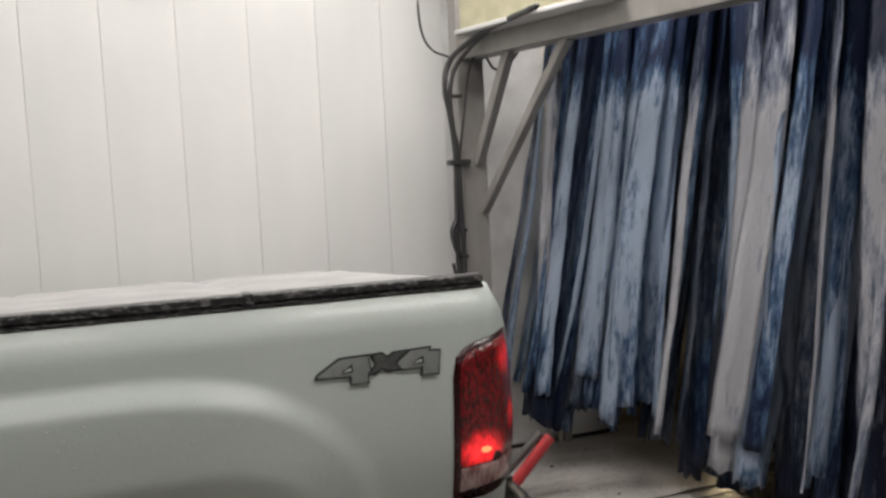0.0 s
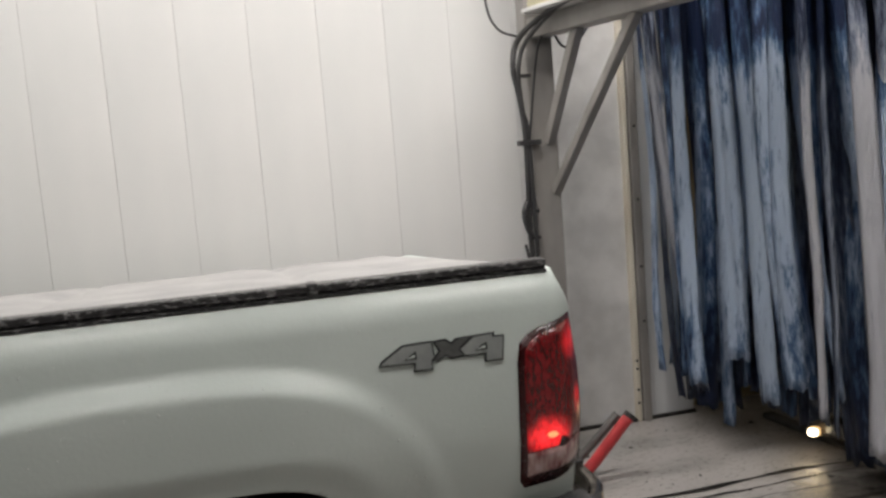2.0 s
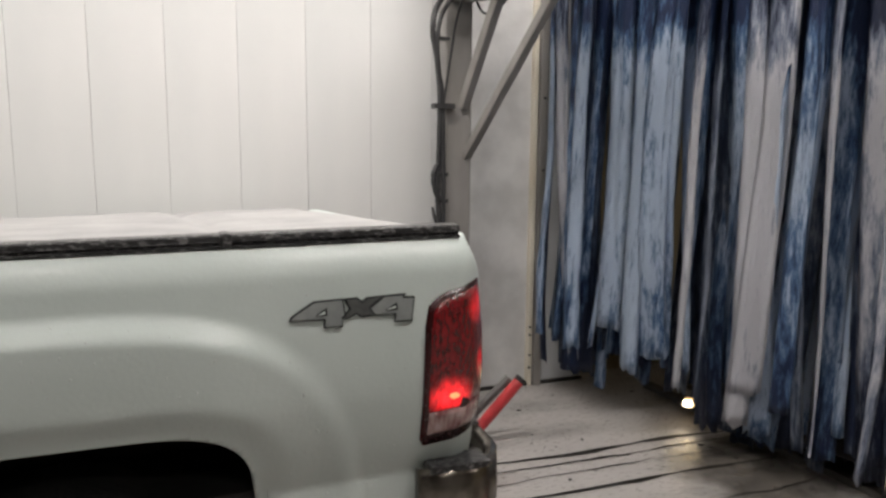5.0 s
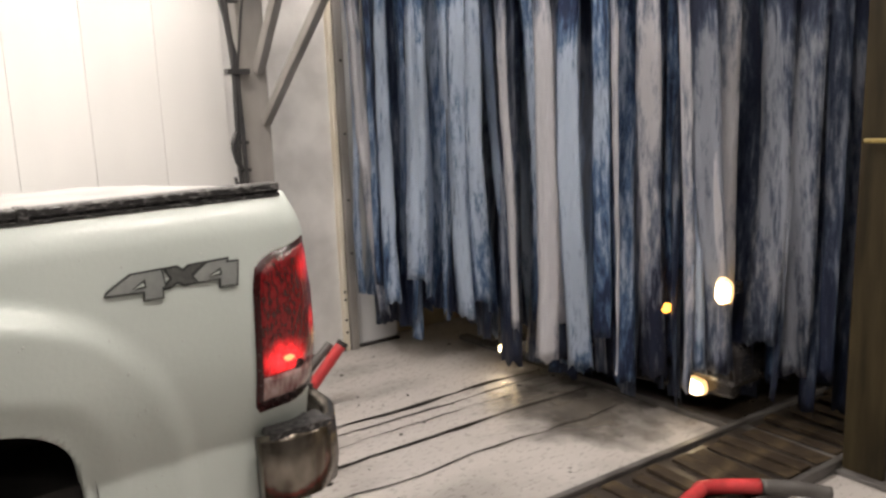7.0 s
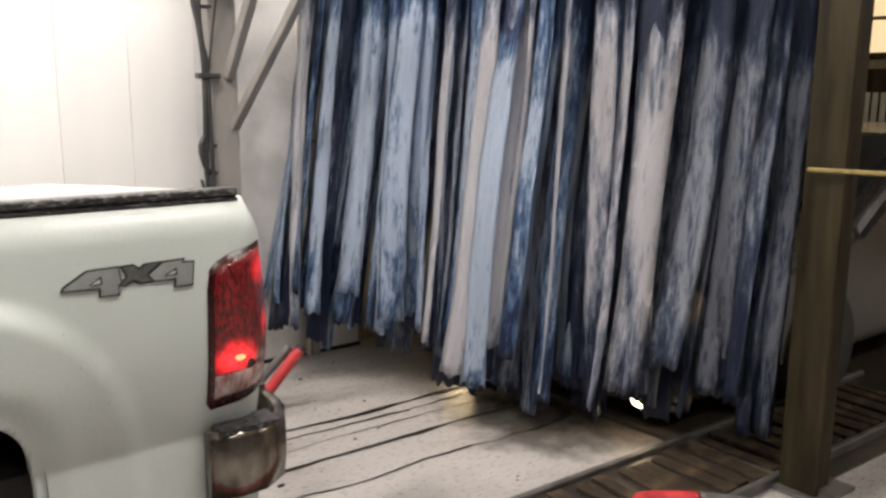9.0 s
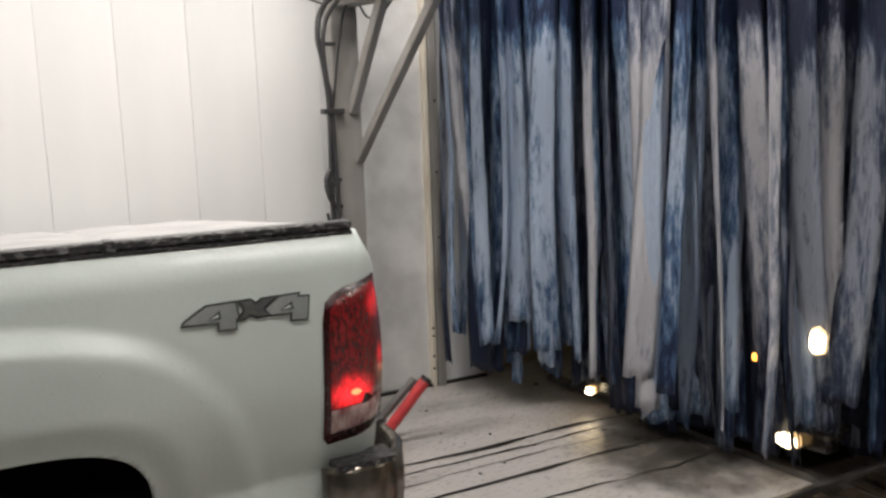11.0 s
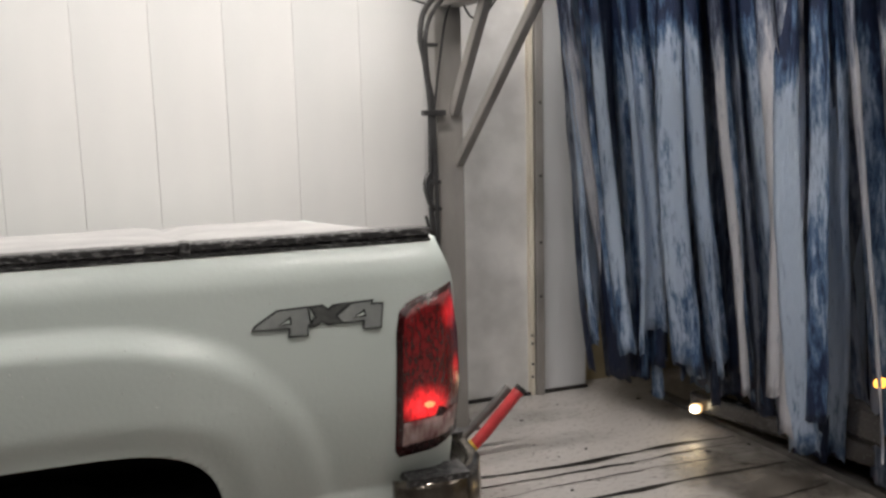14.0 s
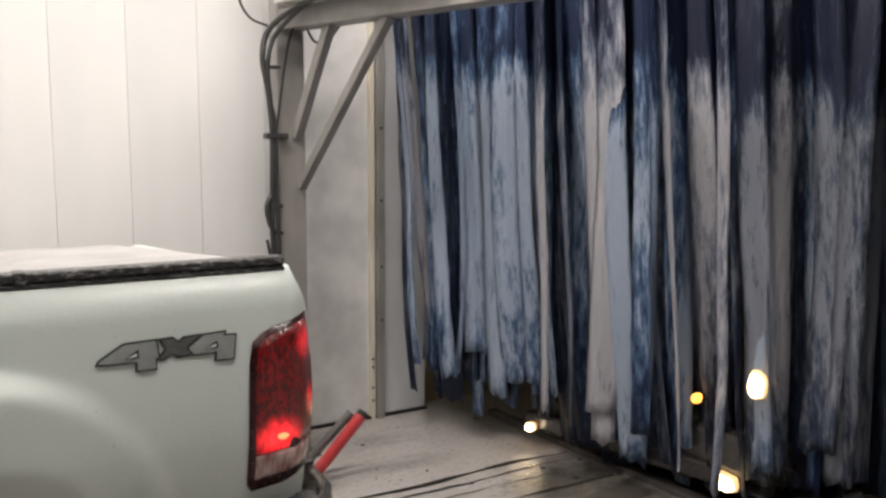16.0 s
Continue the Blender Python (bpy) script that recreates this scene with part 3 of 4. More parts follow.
def badge():
    th = decal("badge", shrink(CROSS, -0.001), 0.004, DECAL_DARK, truck, "grey 4X4 badge with dark outlines")
    decal("letter", shrink(CROSS, 0.004), 0.0055, DECAL_MID, th)
    for digit, hole in ((FIRST_FOUR, FIRST_HOLE), (LAST_FOUR, LAST_HOLE)):
        decal("digit_outline", shrink(digit, -0.001), 0.006, DECAL_DARK, th)
        decal("digit", shrink(digit, 0.003), 0.0075, DECAL_GREY, th)
        decal("digit_hole_outline", shrink(hole, -0.002), 0.009, DECAL_DARK, th)
        decal("digit_hole", shrink(hole, 0.003), 0.0105, WHITE_PAINT, th)


badge()

# tail lamp wrapping the rear corner
LAMP = [(-0.094, 0.822), (-0.083, 0.803), (0.0, 0.812), (0.095, 0.836), (0.098, 1.0), (0.093, 1.13), (0.072, 1.262), (0.02, 1.25), (-0.03, 1.238), (-0.062, 1.222), (-0.082, 1.203), (-0.092, 1.15), (-0.095, 1.0)]


def lamp_y(x, z, lift):
    return side_y(min(x, 0.088), z) - lift - 0.005


def lamp_shell(outline, lift, depth, base=0.0):
    bm = bmesh.new()
    cx = sum(p[0] for p in outline) / len(outline)
    cz = sum(p[1] for p in outline) / len(outline)
    n = 6
    rings = []
    m_ = 40
    pts = []
    k = len(outline)
    for i in range(k):
        for s in range(4):
            t = s / 4
            pts.append((outline[i][0] * (1 - t) + outline[(i + 1) % k][0] * t, outline[i][1] * (1 - t) + outline[(i + 1) % k][1] * t))
    for j in range(n):
        f = 1 - j / n
        ring = []
        for x, z in pts:
            xx, zz = cx + (x - cx) * f, cz + (z - cz) * f
            edge = smooth01(0, 0.35, 1 - f)
            ring.append(bm.verts.new((xx, lamp_y(xx, zz, base + lift * edge), zz)))
        rings.append(ring)
    q = len(pts)
    for a, b in zip(rings, rings[1:]):
        for i in range(q):
            bm.faces.new((a[i], a[(i + 1) % q], b[(i + 1) % q], b[i]))
    bm.faces.new(rings[-1])
    back = [bm.verts.new((v.co.x, v.co.y + depth, v.co.z)) for v in rings[0]]
    for i in range(q):
        bm.faces.new((rings[0][i], back[i], back[(i + 1) % q], rings[0][(i + 1) % q]))
    bmesh.ops.recalc_face_normals(bm, faces=bm.faces[:])
    return bm


lamp = part("tail_lamp", lamp_shell(LAMP, 0.006, 0.05), LENS_EDGE, truck, "dark red tail lamp streaked with water, lower bulb lit", True)
LR = [(-0.078, 0.908), (0.092, 0.925), (0.094, 1.0), (0.089, 1.13), (0.069, 1.248), (0.018, 1.236), (-0.03, 1.222), (-0.056, 1.206), (-0.07, 1.185), (-0.077, 1.13), (-0.079, 1.0)]
part("red_lens", lamp_shell(LR, 0.005, 0.006, 0.0065), LENS_RED, lamp, smooth=True)
LC = [(-0.077, 0.838), (0.088, 0.858), (0.092, 0.922), (-0.077, 0.905)]
part("reverse_lens", lamp_shell(LC, 0.005, 0.006, 0.0065), LENS_CLEAR, lamp, "clear reversing lens streaked with water")


def blob(x, z, w, h, lift, tilt=0.0):
    pts = []
    for i in range(14):
        a = 2 * math.pi * i / 14
        rr = 1 + 0.16 * noise.noise((math.cos(a) * 2 + x * 30, math.sin(a) * 2, z * 9))
        u, v = w * rr * math.cos(a), h * rr * math.sin(a)
        pts.append((x + u - tilt * v, z + v))
    return prism(pts, lamp_y(x, z, lift), lamp_y(x, z, lift) + 0.006)


part("brake_bulb", blob(-0.01, 0.953, 0.014, 0.008, 0.0135), BULB, lamp)
part("tail_lamp", box(0.02, 0.075, 1.84, 1.965, 0.82, 1.24, 0.012), LENS_RED, truck)

# bumper with wrapped corner
bm = bmesh.new()
prof = [(0.0, 0.735), (0.03, 0.745), (0.045, 0.725), (0.05, 0.62), (0.04, 0.55), (0.0, 0.53)]
plan = [(-0.1, 0.012), (-0.02, -0.012), (0.06, -0.005), (0.14, 0.05), (0.19, 0.15), (0.21, 0.35), (0.215, 0.99), (0.21, 1.63), (0.19, 1.83), (0.14, 1.93), (0.06, 1.985), (-0.02, 1.992), (-0.1, 1.968)]
rings = []
for px_, py_ in plan:
    cx_, cy_ = -0.05, 0.99
    d = Vector((max(0.0, px_ - cx_), (py_ - cy_) * 0.3)).normalized()
    rings.append([bm.verts.new((px_ - 0.045 * d.x + o * d.x, py_ - 0.045 * d.y + o * d.y, z)) for o, z in prof])
for a, b in zip(rings, rings[1:]):
    for i in range(len(prof)):
        bm.faces.new((a[i], a[(i + 1) % len(prof)], b[(i + 1) % len(prof)], b[i]))
bm.faces.new(rings[0]), bm.faces.new(rings[-1][::-1])
bmesh.ops.recalc_face_normals(bm, faces=bm.faces[:])
bumper = part("rear_bumper", bm, CHROME, truck, "wet chrome rear bumper with dark top pad", True)
part("step_pad", box(0.06, 0.2, 0.3, 1.68, 0.742, 0.752, 0.003), BLACK_PLASTIC, bumper)
part("corner_pad", prism([(-0.075, 0.735), (0.09, 0.735), (0.1, 0.752), (-0.07, 0.752)], -0.002, 0.09), BLACK_PLASTIC, bumper)


def wheel(x, y, out):
    w = part("wheel", cylinder_y(x, y - 0.13, y + 0.13, 0.39, 0.39, 40), RUBBER, truck)
    part("rim", cylinder_y(x, y + out * 0.11, y + out * 0.135, 0.39, 0.24, 32), RIM, w)
    for k in range(6):
        a = k * math.pi / 3
        part("spoke", bar((x + 0.06 * math.cos(a), y + out * 0.14, 0.39 + 0.06 * math.sin(a)), (x + 0.22 * math.cos(a), y + out * 0.14, 0.39 + 0.22 * math.sin(a)), 0.05, 0.03), RIM, w)


for wx in (AX, -4.5):
    wheel(wx, 0.2, -1)
    wheel(wx, 1.78, 1)
bm = bmesh.new()
wl = []
for k in range(21):
    a = math.pi * (k / 20 * 1.16 - 0.08)
    reach = 0.5 / (abs(math.cos(a)) ** 5 + abs(math.sin(a)) ** 5) ** 0.2
    wl.append([bm.verts.new((AX + reach * math.cos(a), y, max(0.45, AZ + reach * math.sin(a)))) for y in (0.06, 0.48)])
for a, b in zip(wl, wl[1:]):
    bm.faces.new((a[0], b[0], b[1], a[1]))
bm.faces.new([w[1] for w in wl])
part("wheel_well", bm, DARK, truck)
part("chassis", box(-5.2, 0.0, 0.45, 1.53, 0.4, 0.62, 0.02), DARK, truck)
# cab and front
cab = [(-2.13, 0.55), (-2.13, 1.36), (-2.25, 1.88), (-3.3, 1.9), (-3.95, 1.36), (-5.2, 1.24), (-5.28, 0.75), (-5.2, 0.5)]
bm = prism(cab, 0.02, 1.96)
bmesh.ops.bevel(bm, geom=bm.edges[:], offset=0.05, segments=3, affect="EDGES")
part("cab", bm, WHITE_PAINT, truck, smooth=False)
for yy, y2 in ((0.012, 0.03), (1.95, 1.968)):
    part("side_window", prism([(-2.3, 1.38), (-2.38, 1.8), (-3.28, 1.8), (-3.75, 1.38)], yy, y2), GLASS_DARK, truck)
    part("front_arch", cylinder_y(-4.5, yy - 0.004, y2 + 0.004, 0.46, 0.46, 32), DARK, truck)
part("windscreen", prism([(-3.36, 1.862), (-3.88, 1.43), (-3.9, 1.45), (-3.38, 1.882)], 0.17, 1.81), GLASS_DARK, truck)
part("front_bumper", box(-5.42, -5.24, 0.02, 1.96, 0.45, 0.72, 0.03), CHROME, truck)

# water beads on the near bed side
bm = bmesh.new()
rb = random.Random(5)
n = 0
while n < 300:
    x, z = rb.uniform(-1.9, 0.05), rb.uniform(0.6, 1.3)
    if arch_at(x, z) < AR + 0.03 or (x > -0.1 and z < 1.28) or (-0.47 < x < -0.11 and abs(z - 1.2) < 0.05):
        continue
    r = rb.choice((0.0008, 0.001, 0.0013, 0.0022))
    q = bmesh.ops.create_icosphere(bm, subdivisions=1, radius=1)
    bmesh.ops.transform(bm, verts=q["verts"], matrix=Matrix.LocRotScale((x, side_y(x, z), z), None, (r, r * 0.5, r * rb.uniform(1, 1.8))))
    n += 1
tagged(part("water_spray", bm, BEAD, truck, smooth=True), kind="stuff")

# the truck stands with its far side a little lower
for ob in truck.children_recursive:
    for v in ob.data.vertices:
        if v.co.y > 0.1:
            v.co.z -= 0.066 * (v.co.y - 0.1) * v.co.z / 1.4

# ---------------------------------------------------------------- gantry with hoses
gantry = empty("wash_gantry", "grey galvanised steel wash arch with diagonal braces", "gantry", (0.9, 2.2, 0))


def gpart(name, bm, m_, label=""):
    bmesh.ops.translate(bm, verts=bm.verts, vec=(-0.9, -2.2, 0))
    return part(name, bm, m_, gantry, label)


gpart("post", box(0.823, 0.972, 2.2, 2.32, 0, 3.4, 0.008), STEEL)
gpart("base_plate", box(0.78, 1.02, 2.15, 2.37, 0, 0.012, 0.003), STEEL_DARK)
SKEW = pose(0.9, 2.2, 0, 0, 0, 16)


def along(d, z, side=0.0):
    """A point d metres along the skewed beam."""
    return SKEW @ Vector((side, -d, z))


gpart("cross_beam", bar(along(-0.05, 2.31), along(3.4, 2.31), 0.1, 0.12), STEEL)
gpart("brace", bar((0.92, 2.2, 1.72), along(0.31, 2.27), 0.05, 0.05), STEEL)
gpart("brace", bar((0.945, 2.21, 1.46), along(0.72, 2.27), 0.045, 0.05), STEEL)
gpart("hanger", box(1.75, 1.82, -1.05, -0.98, 2.36, 3.6, 0.006), STEEL_DARK)
gpart("hose_clamp", box(0.74, 0.86, 2.15, 2.2, 1.712, 1.74, 0.004), HOSE)
for z in (1.36, 1.22, 2.06):
    gpart("hose_tie", box(0.765, 0.83, 2.165, 2.2, z, z + 0.018, 0.003), HOSE)
bm = box(-0.16, 0.1, -1.1, -0.12, 2.372, 2.56, 0.012)
bmesh.ops.transform(bm, verts=bm.verts, matrix=SKEW)
housing = tagged(part("lamp_housing", bm, BEIGE_BOX), "beige equipment housing on top of the arch beam", "housing")
bm = box(-0.18, 0.12, -1.12, -0.1, 2.363, 2.385, 0.005)
bmesh.ops.transform(bm, verts=bm.verts, matrix=SKEW)
part("sill", bm, CEIL, housing)


def hose(ctrl, r, label):
    th = empty("hose", label, "hose", ctrl[0], "hoses on the arch")
    bm = tube(curve_points(ctrl), r, 8)
    bmesh.ops.translate(bm, verts=bm.verts, vec=-Vector(ctrl[0]))
    part("hose_line", bm, HOSE, th, smooth=True)


hose([(0.785, 2.18, 0.1), (0.785, 2.18, 0.9), (0.775, 2.18, 1.3), (0.78, 2.17, 1.72), (0.755, 2.15, 1.95), (0.725, 2.14, 2.12), (0.765, 2.12, 2.26), (0.865, 1.9, 2.36), (0.885, 1.4, 2.38)], 0.015, "thick black hose clipped to the arch post")
hose([(0.81, 2.17, 0.1), (0.805, 2.17, 0.9), (0.795, 2.17, 1.72), (0.765, 2.15, 1.9), (0.75, 2.13, 2.1), (0.795, 2.1, 2.24), (0.885, 1.85, 2.372), (0.895, 1.4, 2.385)], 0.012, "black hose clipped beside a thicker one")
hose([(0.8, 2.17, 1.74), (0.835, 2.16, 2.0), (0.865, 2.14, 2.2), (0.895, 2.1, 2.3)], 0.007, "thin black cable on the arch post")
hose([(0.765, 2.13, 2.26), (0.645, 2.1, 2.3), (0.585, 2.08, 2.42), (0.585, 2.08, 2.7), (0.625, 2.1, 3.0), (0.665, 2.1, 3.6)], 0.006, "thin grey cable looping up to the ceiling")
hose([(0.95, 2.12, 2.27), (0.99, 2.1, 2.2), (1.04, 2.05, 2.21), (1.06, 1.95, 2.27)], 0.006, "thin cable loop under the arch beam")
hose([(0.765, 2.17, 1.42), (0.74, 2.16, 1.36), (0.755, 2.16, 1.28), (0.78, 2.17, 1.24)], 0.014, "black hose bulge on the arch post")
hose([(0.775, 2.17, 1.1), (0.75, 2.15, 1.13), (0.73, 2.14, 1.2)], 0.008, "loose black cable end")

# wet stain spreading from the sill
bm = bmesh.new()
ring = []
for k in range(160):
    a = 2 * math.pi * k / 160
    wob = 1 + 0.3 * noise.noise((math.cos(a) * 1.7, math.sin(a) * 1.7, 4)) + 0.2 * noise.noise((math.cos(a) * 5, math.sin(a) * 5, 8)) + 0.12 * noise.noise((math.cos(a) * 14, math.sin(a) * 14, 3))
    ring.append(bm.verts.new((min(2.31, 2.1 + 0.7 * wob * math.cos(a)), max(0.3, 0.8 + 0.8 * wob * math.sin(a)), 0.0025)))
bm.faces.new(ring)
tagged(part("floor_stain", bm, WET_STAIN), "dark wet stain on the concrete before the curtain", "floor", kind="structure")

# grit and foam scraps left on the floor
bm = bmesh.new()
rg = random.Random(3)
for k in range(38):
    x, y = rg.uniform(0.3, 2.2), rg.uniform(0.4, 2.5)
    r = rg.choice((0.003, 0.004, 0.005, 0.01)) * rg.uniform(0.6, 1.3)
    q = bmesh.ops.create_icosphere(bm, subdivisions=1, radius=1)
    bmesh.ops.transform(bm, verts=q["verts"], matrix=Matrix.LocRotScale((x, y, r * 0.25), Euler((0, 0, rg.uniform(0, 6))), (r * 1.8, r, r * 0.4)))
tagged(part("floor_grit", bm, GROOVE), "dark grit scattered over the wet floor", "grit", kind="stuff")

# red flared guide at the far wheel track
guide = empty("guide_rail", "red painted guide pipe with yellow end by the far wheel track", "guide rail", (0.85, 1.85, 0))


def gd(name, bm, m_):
    bmesh.ops.translate(bm, verts=bm.verts, vec=(-0.85, -1.85, 0))
    part(name, bm, m_, guide, smooth=False)


gd("red_pipe", tube([(0.84, 1.82, 0.055), (0.9, 1.815, 0.11), (1.07, 1.79, 0.305), (1.085, 1.79, 0.318)], 0.03, 14), RED_PIPE)
# dark bar behind the red pipe, modelled in place of its shadow
gd("pipe_shadow_bar", tube([(0.80, 1.90, 0.06), (1.06, 1.86, 0.32)], 0.022, 12), STEEL_DARK)
gd("yellow_end", tube([(0.8, 1.823, 0.03), (0.845, 1.82, 0.06)], 0.032, 14), YELLOW)
gd("pipe_cap", tube([(1.083, 1.79, 0.316), (1.1, 1.79, 0.335)], 0.031, 14), DARK)
gd("support", box(0.76, 0.84, 1.8, 1.92, 0, 0.05, 0.006), STEEL_DARK)
gd("floor_pipe", tube([(-2.5, 1.93, 0.06), (0.8, 1.9, 0.06)], 0.03, 12), STEEL_DARK)

# near wheel track
track = empty("conveyor_track", "dark wet steel conveyor track with red guide pipe", "conveyor", (0, 0, 0))
part("bed_plate", box(-5.5, 4.0, -0.2, 0.26, 0.001, 0.03, 0.005), DARK_GLOSS, track)
part("edge", box(-5.5, 4.0, 0.262, 0.295, 0.001, 0.05, 0.006), STEEL_DARK, track)
part("edge", box(-5.5, 4.0, -0.235, -0.202, 0.001, 0.05, 0.006), STEEL_DARK, track)
rt = random.Random(11)
for k in range(40):
    x = -1.0 + k * 0.12 + rt.uniform(-0.02, 0.02)
    sl = part("slat", box(0, rt.uniform(0.05, 0.1), -0.185, rt.uniform(0.19, 0.24), 0, rt.uniform(0.008, 0.02), 0.003), SLAT, track)
    sl.matrix_local = pose(x, 0, 0.031, 0, 0, rt.uniform(-5, 5))
part("guide_pipe", tube(curve_points([(-5.0, -0.12, 0.08), (0.8, -0.12, 0.08), (1.3, -0.14, 0.08), (1.55, -0.09, 0.08), (1.64, -0.08, 0.08), (1.8, -0.2, 0.08)]), 0.03, 14), RED_PIPE, track, "red guide pipe", True)
part("pipe_end", tube(curve_points([(1.805, -0.205, 0.08), (1.9, -0.28, 0.07), (2.0, -0.37, 0.05)]), 0.029, 14), STEEL_DARK, track, "bare grey pipe end", True)
for x, y in ((-3.5, -0.12), (-1.5, -0.12), (0.5, -0.12)):
    part("pipe_stand", box(x - 0.03, x + 0.03, y - 0.03, y + 0.03, 0.03, 0.055, 0.004), STEEL_DARK, track)

# ---------------------------------------------------------------- cloth curtain
TOPZ = 3.0
# the slope also lowers the painted dark top towards the near end
DROP = 0.35
A, B = Vector((1.6, 2.52, 0)), Vector((2.42, -0.12, 0))
curtain = empty("cloth_curtain", "blue felt wash curtain with soapy hanging strips, swinging", "wash curtain", (0, 0, 0))
part("header", bar((A.x, A.y + 0.05, TOPZ + 0.03), (B.x, B.y - 0.1, TOPZ + 0.03 - DROP), 0.34, 0.06), STEEL_DARK, curtain)
part("valance", bar((A.x - 0.13, A.y, TOPZ - 0.06), (B.x - 0.13, B.y - 0.1, TOPZ - 0.06 - DROP), 0.02, 0.14), CLOTH_BLUE, curtain)


def strip_mesh(width, length, seed, inward=False, ragged=0.04):
    """A felt strip hung from its top edge: folded across its width, bowed along its length, uneven hem."""
    rnd = random.Random(seed)
    nu, nv = 6, 40
    ph, amp, bow = rnd.uniform(0, 6), rnd.uniform(0.006, 0.015), rnd.uniform(-0.05, 0.06)
    lean, twist = rnd.uniform(-0.1, 0.1), rnd.uniform(-0.6, 0.6)
    if inward:
        lean, twist = -0.03 - abs(lean) / 3, twist / 3
    bm = bmesh.new()
    g = []
    for j in range(nv + 1):
        v = j / nv
        row = []
        for i in range(nu + 1):
            u = i / nu - 0.5
            w = width * (0.78 + 0.22 * min(1, v * 3)) * (1 + 0.08 * noise.noise((seed, v * 3, 0)))
            hem = ragged * noise.noise((seed * 3.1, u * 5, 4)) if j == nv else 0
            a = twist * v
            off = amp * math.sin(u * 7 + ph + 2.5 * v) * (0.3 + v)
            y = u * w * math.cos(a) + lean * v * v + 0.02 * noise.noise((seed * 1.7, v * 2.5, 8)) * v
            x = u * w * math.sin(a) + off + bow * math.sin(v * math.pi) + 0.03 * noise.noise((seed * 2.3, v * 3, 1)) * v + 0.008 * noise.noise((seed * 0.7 + u * 3, v * 11, 6)) * min(1, v * 3)
            row.append(bm.verts.new((x, y, -length * v + hem)))
        g.append(row)
    for j in range(nv):
        for i in range(nu):
            bm.faces.new((g[j][i], g[j][i + 1], g[j + 1][i + 1], g[j + 1][i]))
    bmesh.ops.solidify(bm, geom=bm.faces[:], thickness=0.006)
    return bm


STRIPS = []
rng = random.Random(7)
# front to back: strips in the layer, widths, hem heights, cloths by share from the far end to the near end
LAYERS = [(22, (0.1, 0.18), (0.27, 0.5)), (24, (0.1, 0.16), (0.2, 0.42)), (30, (0.12, 0.18), (0.14, 0.38)), (30, (0.13, 0.19), (0.12, 0.34))]
for layer, (count, widths, hems) in enumerate(LAYERS):
    for i in range(count):
        f = max(0.005 + 0.014 * (3 - layer), (i + 0.5 + rng.uniform(-0.25, 0.25)) / count)
        if layer == 0:
            cloth = CLOTH_PALE if rng.random() < 0.1 + 1.3 * min(0.5, max(0, f - 0.15)) else CLOTH_BLUE
        elif layer == 1:
            cloth = CLOTH_BLUE if rng.random() < 0.7 else CLOTH_NAVY
        else:
            # back layers get the darkened cloth so the gaps look shaded
            cloth = CLOTH_NAVY if rng.random() < 0.8 else CLOTH_BLUE
        if f > 0.86 or (f > 0.76 and i % 2):
            cloth = CLOTH_NAVY
        hem = rng.uniform(*hems) + (0.07 if 0.2 < f < 0.38 else -0.08 if 0.4 < f < 0.75 else 0.0)
        width = rng.uniform(*widths) * (0.8 if f < 0.28 and layer < 2 else 1.0)
        ob = part("strip", strip_mesh(width, TOPZ - DROP * f - hem, 31 * layer + i + 1, f < 0.13), cloth, curtain, smooth=True)
        base = A.lerp(B, f) + Vector((-0.1 + 0.1 * layer + rng.uniform(-0.03, 0.03), 0, TOPZ - DROP * f))
        ob.location = base
        fan = rng.uniform(-1, 1) * (2.4 if layer < 2 else 0.9)
        STRIPS.append((ob, base, f, layer, rng.uniform(0, 6.28), rng.uniform(-2.5, 2.5), rng.uniform(-14, 14), fan))

tagged(part("threshold", bar((2.24, 2.3, 0.0), (2.36, -0.2, 0.0), 0.06, 0.07, 0.008), STEEL_DARK), "dark wet steel sill across the lane", "trim", kind="structure")

# frame post at the curtain's near end, with yellow arm
post = empty("curtain_post", "brown wet steel post at the curtain's near end", "post", (2.4, -0.325, 0))
part("column", box(-0.07, 0.07, -0.05, 0.05, 0, 3.6, 0.01), BROWN_STEEL, post)
part("flange", box(-0.1, -0.07, -0.085, 0.085, 0, 3.6, 0.006), BROWN_STEEL, post)
part("foot", box(-0.14, 0.14, -0.13, 0.13, 0, 0.02, 0.004), STEEL_DARK, post)
arm = tagged(part("barrier_arm", bar((2.25, -0.28, 1.37), (2.6, -3.2, 1.42), 0.018, 0.018), OCHRE), "thin yellow bar fixed to the brown post", "bar")

# ---------------------------------------------------------------- waiting car behind the curtain
car = empty("waiting_car", "dark car with headlamps lit, waiting behind the curtain", "car", (2.5, 1.05, 0))


def cp(name, bm, m_, parent=None, label="", smooth=False):
    bmesh.ops.translate(bm, verts=bm.verts, vec=(-2.5, -1.05, 0))
    return part(name, bm, m_, parent or car, label, smooth)


bm = prism([(2.62, 0.22), (2.58, 0.5), (2.72, 0.78), (3.7, 0.95), (4.4, 1.42), (5.7, 1.45), (6.4, 1.0), (6.8, 0.95), (6.85, 0.3)], 0.2, 1.9)
bmesh.ops.bevel(bm, geom=bm.edges[:], offset=0.07, segments=3, affect="EDGES")
cp("body", bm, CAR_DARK)
cp("windscreen", prism([(3.78, 1.0), (4.34, 1.38), (4.32, 1.41), (3.76, 1.03)], 0.35, 1.75), GLASS_DARK)
for wx in (3.35, 6.0):
    for wy in (0.28, 1.82):
        w = cp("wheel", cylinder_y(wx, wy - 0.1, wy + 0.1, 0.32, 0.32, 28), RUBBER)
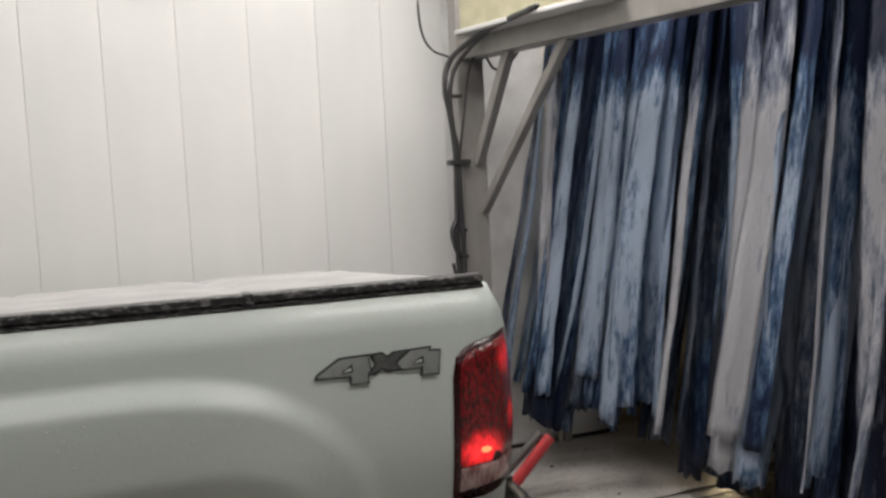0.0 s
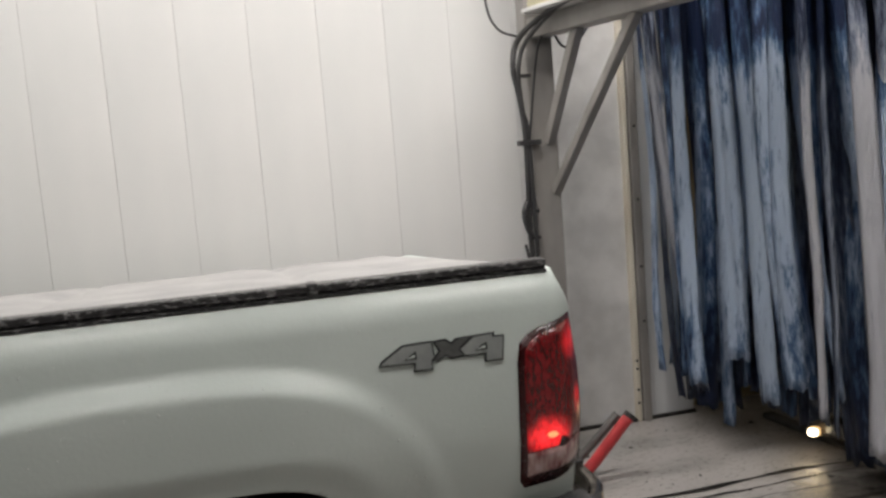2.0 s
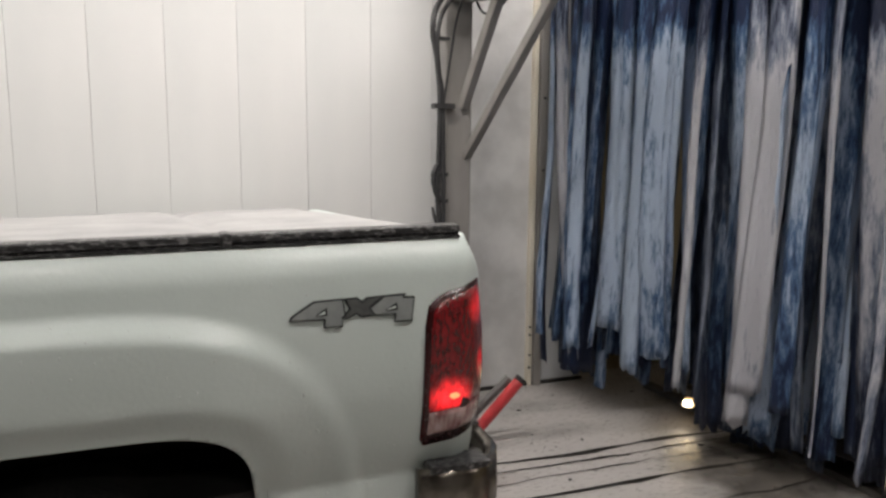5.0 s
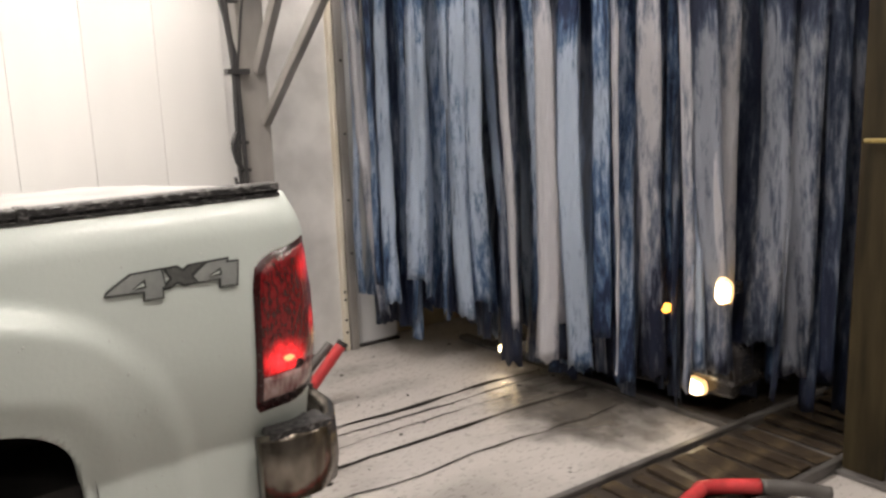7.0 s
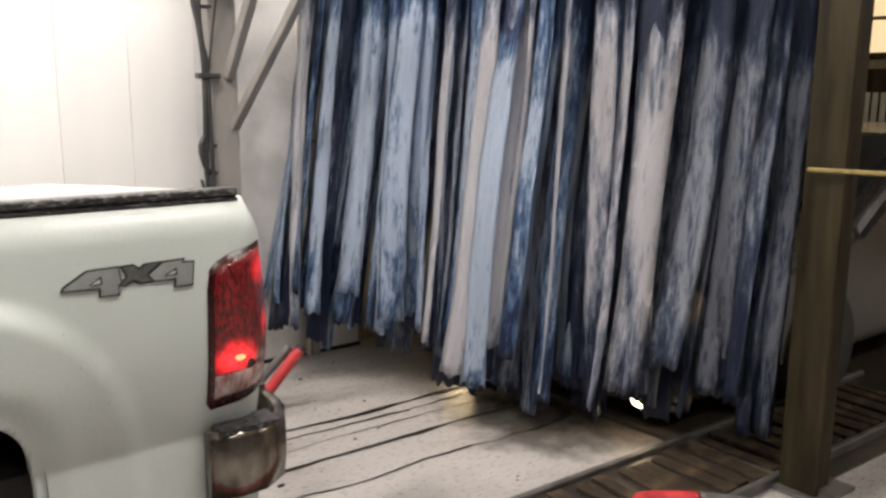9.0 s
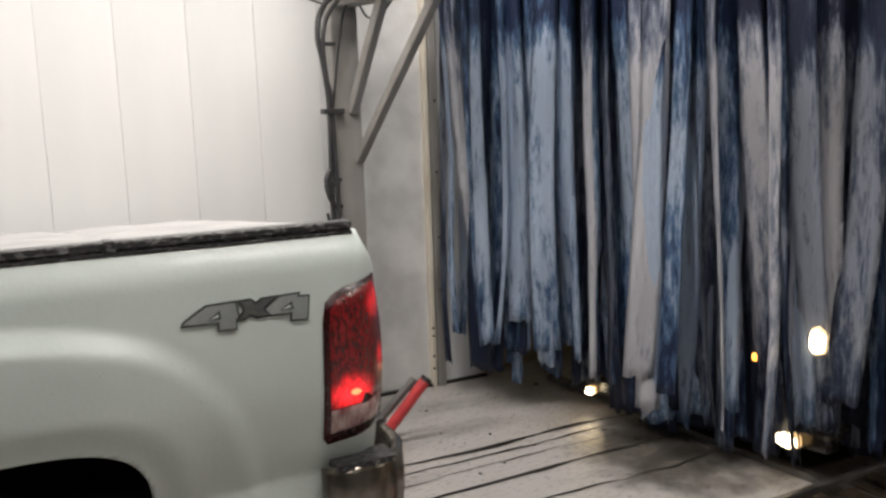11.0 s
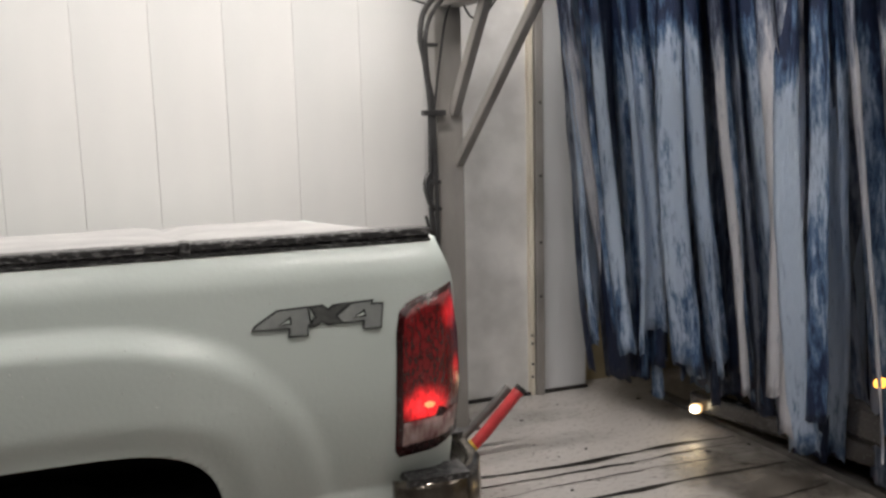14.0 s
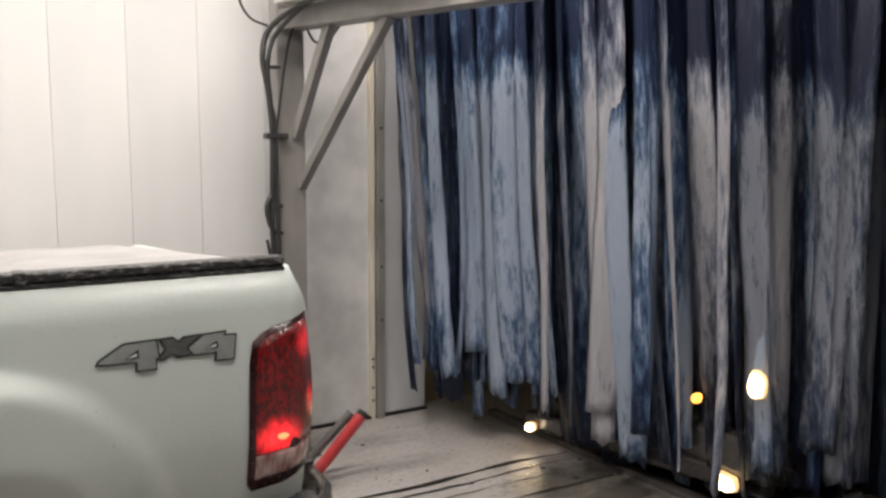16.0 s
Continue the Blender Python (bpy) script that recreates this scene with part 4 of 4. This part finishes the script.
cp("bumper", bar((2.16, 1.80, 0.13), (2.35, 0.3, 0.2), 0.1, 0.09, 0.02), CAR_DARK)
cp("nose", box(2.25, 2.62, 0.24, 1.75, 0.22, 0.42, 0.04), CAR_DARK)
cp("headlamp_housing", box(2.2, 2.3, 0.25, 0.28, 0.67, 0.73, 0.01), CAR_DARK)
cp("indicator_housing", box(2.185, 2.62, 0.565, 0.595, 0.545, 0.575, 0.008), CAR_DARK)
cp("headlamp_housing", box(2.5, 2.75, 1.55, 1.85, 0.58, 0.76, 0.03), CAR_DARK)


def glow_disc(name, x, y, z, ry, rz, m_):
    bm = bmesh.new()
    bmesh.ops.create_uvsphere(bm, u_segments=16, v_segments=10, radius=1)
    for v in bm.verts:
        v.co.y, v.co.z = (math.copysign(abs(c) ** 0.62, c) for c in (v.co.y, v.co.z))
        v.co *= 1 + 0.14 * noise.noise((v.co.y * 2.2 + x * 7, v.co.z * 2.2 + y * 5, z * 9))
    bmesh.ops.transform(bm, verts=bm.verts, matrix=Matrix.LocRotScale((x, y, z), None, (0.03, ry, rz)))
    return cp(name, bm, m_, smooth=True)


for name, x, y, z, w, h in (("headlamp", 2.17, 0.26, 0.70, 0.034, 0.05), ("fog_lamp", 2.25, 0.47, 0.19, 0.056, 0.036), ("fog_lamp", 2.1, 1.70, 0.11, 0.02, 0.022)):
    ring = glow_disc(name, x, y, z, w * 1.22, h * 1.2, RIM_GLOW)
    core = glow_disc("core", x - 0.012, y - 0.006, z, w, h, HEAD_GLOW)
    core.parent = ring
glow_disc("indicator", 2.17, 0.58, 0.56, 0.015, 0.022, AMBER_GLOW)

# ---------------------------------------------------------------- end wall beyond the post
win = tagged(part("window_1", box(7.95, 7.998, -1.6, 2.56, 2.0, 3.2, 0.01), BROWN_STEEL), "brown window frame with warm lit panes", "window", kind="structure")
for k in range(6):
    y0 = -1.57 + k * 0.69
    part("pane", box(7.93, 7.949, y0, y0 + 0.65, 2.06, 2.38, 0.004), WARM_PANE, win)
    part("pane", box(7.93, 7.949, y0, y0 + 0.65, 2.42, 3.16, 0.004), WARM_PANE, win)
win2 = tagged(part("window_2", box(7.95, 7.998, -1.6, 2.6, 1.14, 1.9, 0.01), BROWN_STEEL), "brown window with pale slats beside lit panes", "window", kind="structure")
for k in range(7):
    part("slat", box(7.92, 7.949, 1.97 + k * 0.085, 2.025 + k * 0.085, 1.26, 1.66, 0.004), PALE_SLAT, win2)
for k in range(5):
    y0 = -1.55 + k * 0.69
    part("pane", box(7.93, 7.949, y0, y0 + 0.64, 1.22, 1.82, 0.004), GREEN_PANE, win2)
ledge = tagged(part("window_ledge", box(7.8, 7.998, -1.6, 2.6, 0.5, 0.55, 0.01), BROWN_STEEL), "brown ledge along the end wall", "ledge", kind="structure")
# row of pale blocks standing in for bright water sparkles
rl = random.Random(21)
for k in range(16):
    y0 = 2.35 - k * 0.11
    part("foam_clot", box(7.82, 7.9, y0 - rl.uniform(0.05, 0.09), y0, 0.551, 0.551 + rl.uniform(0.05, 0.09), 0.02), COVER, ledge)

# ---------------------------------------------------------------- what moves
SWING = [(0, -10), (0.3, -9.5), (0.6, -8.5), (0.9, -6.5), (1.2, -3.5), (1.6, -1), (2.0, 1), (2.4, 2.5), (2.8, 4), (3.2, 3.5), (4.0, 0), (4.6, -2), (5.3, 0), (5.7, 2), (6.1, 3), (6.5, 3),
         (6.9, 1.5), (7.3, -0.5), (7.7, -3), (8.0, -6), (8.3, -8), (9.0, -8), (9.6, -4), (10.3, -2), (10.6, -1.5), (10.9, -1), (11.2, 0), (11.6, 1), (12.0, 2.5), (12.4, 3.5), (12.8, 4),
         (13.2, 4.5), (13.8, 4), (14.4, 3.5), (15.0, 3.5), (15.7, 3.5), (16.0, 3)]


LEAN = [(0, 0), (1, 3), (1.5, 4), (3, 5), (4, 2), (5.3, 1), (8.2, 0), (10, 1), (11, 2.5), (12, 4), (12.6, 5.5), (14, 5), (16, 3)]


def lean_at(t):
    for (a, va), (b, vb) in zip(LEAN, LEAN[1:]):
        if t <= b:
            return va + (vb - va) * (t - a) / (b - a)
    return LEAN[-1][1]


def swing_at(t):
    t = min(16, max(0, t))
    for (a, va), (b, vb) in zip(SWING, SWING[1:]):
        if t <= b:
            return va + (vb - va) * (t - a) / (b - a)
    return SWING[-1][1]


def motions():
    """Each strip swings about its top edge, the pull running along the curtain."""
    times = [0.5 * k for k in range(33)]
    for ob, base, f, layer, phase, own, turn, fan in STRIPS:
        rows = []
        for t in times:
            s = swing_at(t - 0.35 * f) * (1 - 0.6 * f) - 0.5 * layer
            s += own * 0.6 + 1.3 * math.sin(2 * math.pi * t / 2.7 + phase)
            lean = lean_at(t) * (0.85 + 0.15 * f)
            side = -lean + 0.8 * math.sin(2 * math.pi * t / 3.3 + phase * 1.7) + fan
            rows.append((t, pose(base.x, base.y, base.z, side, -s, turn)))
        walk(ob, rows)


motions()
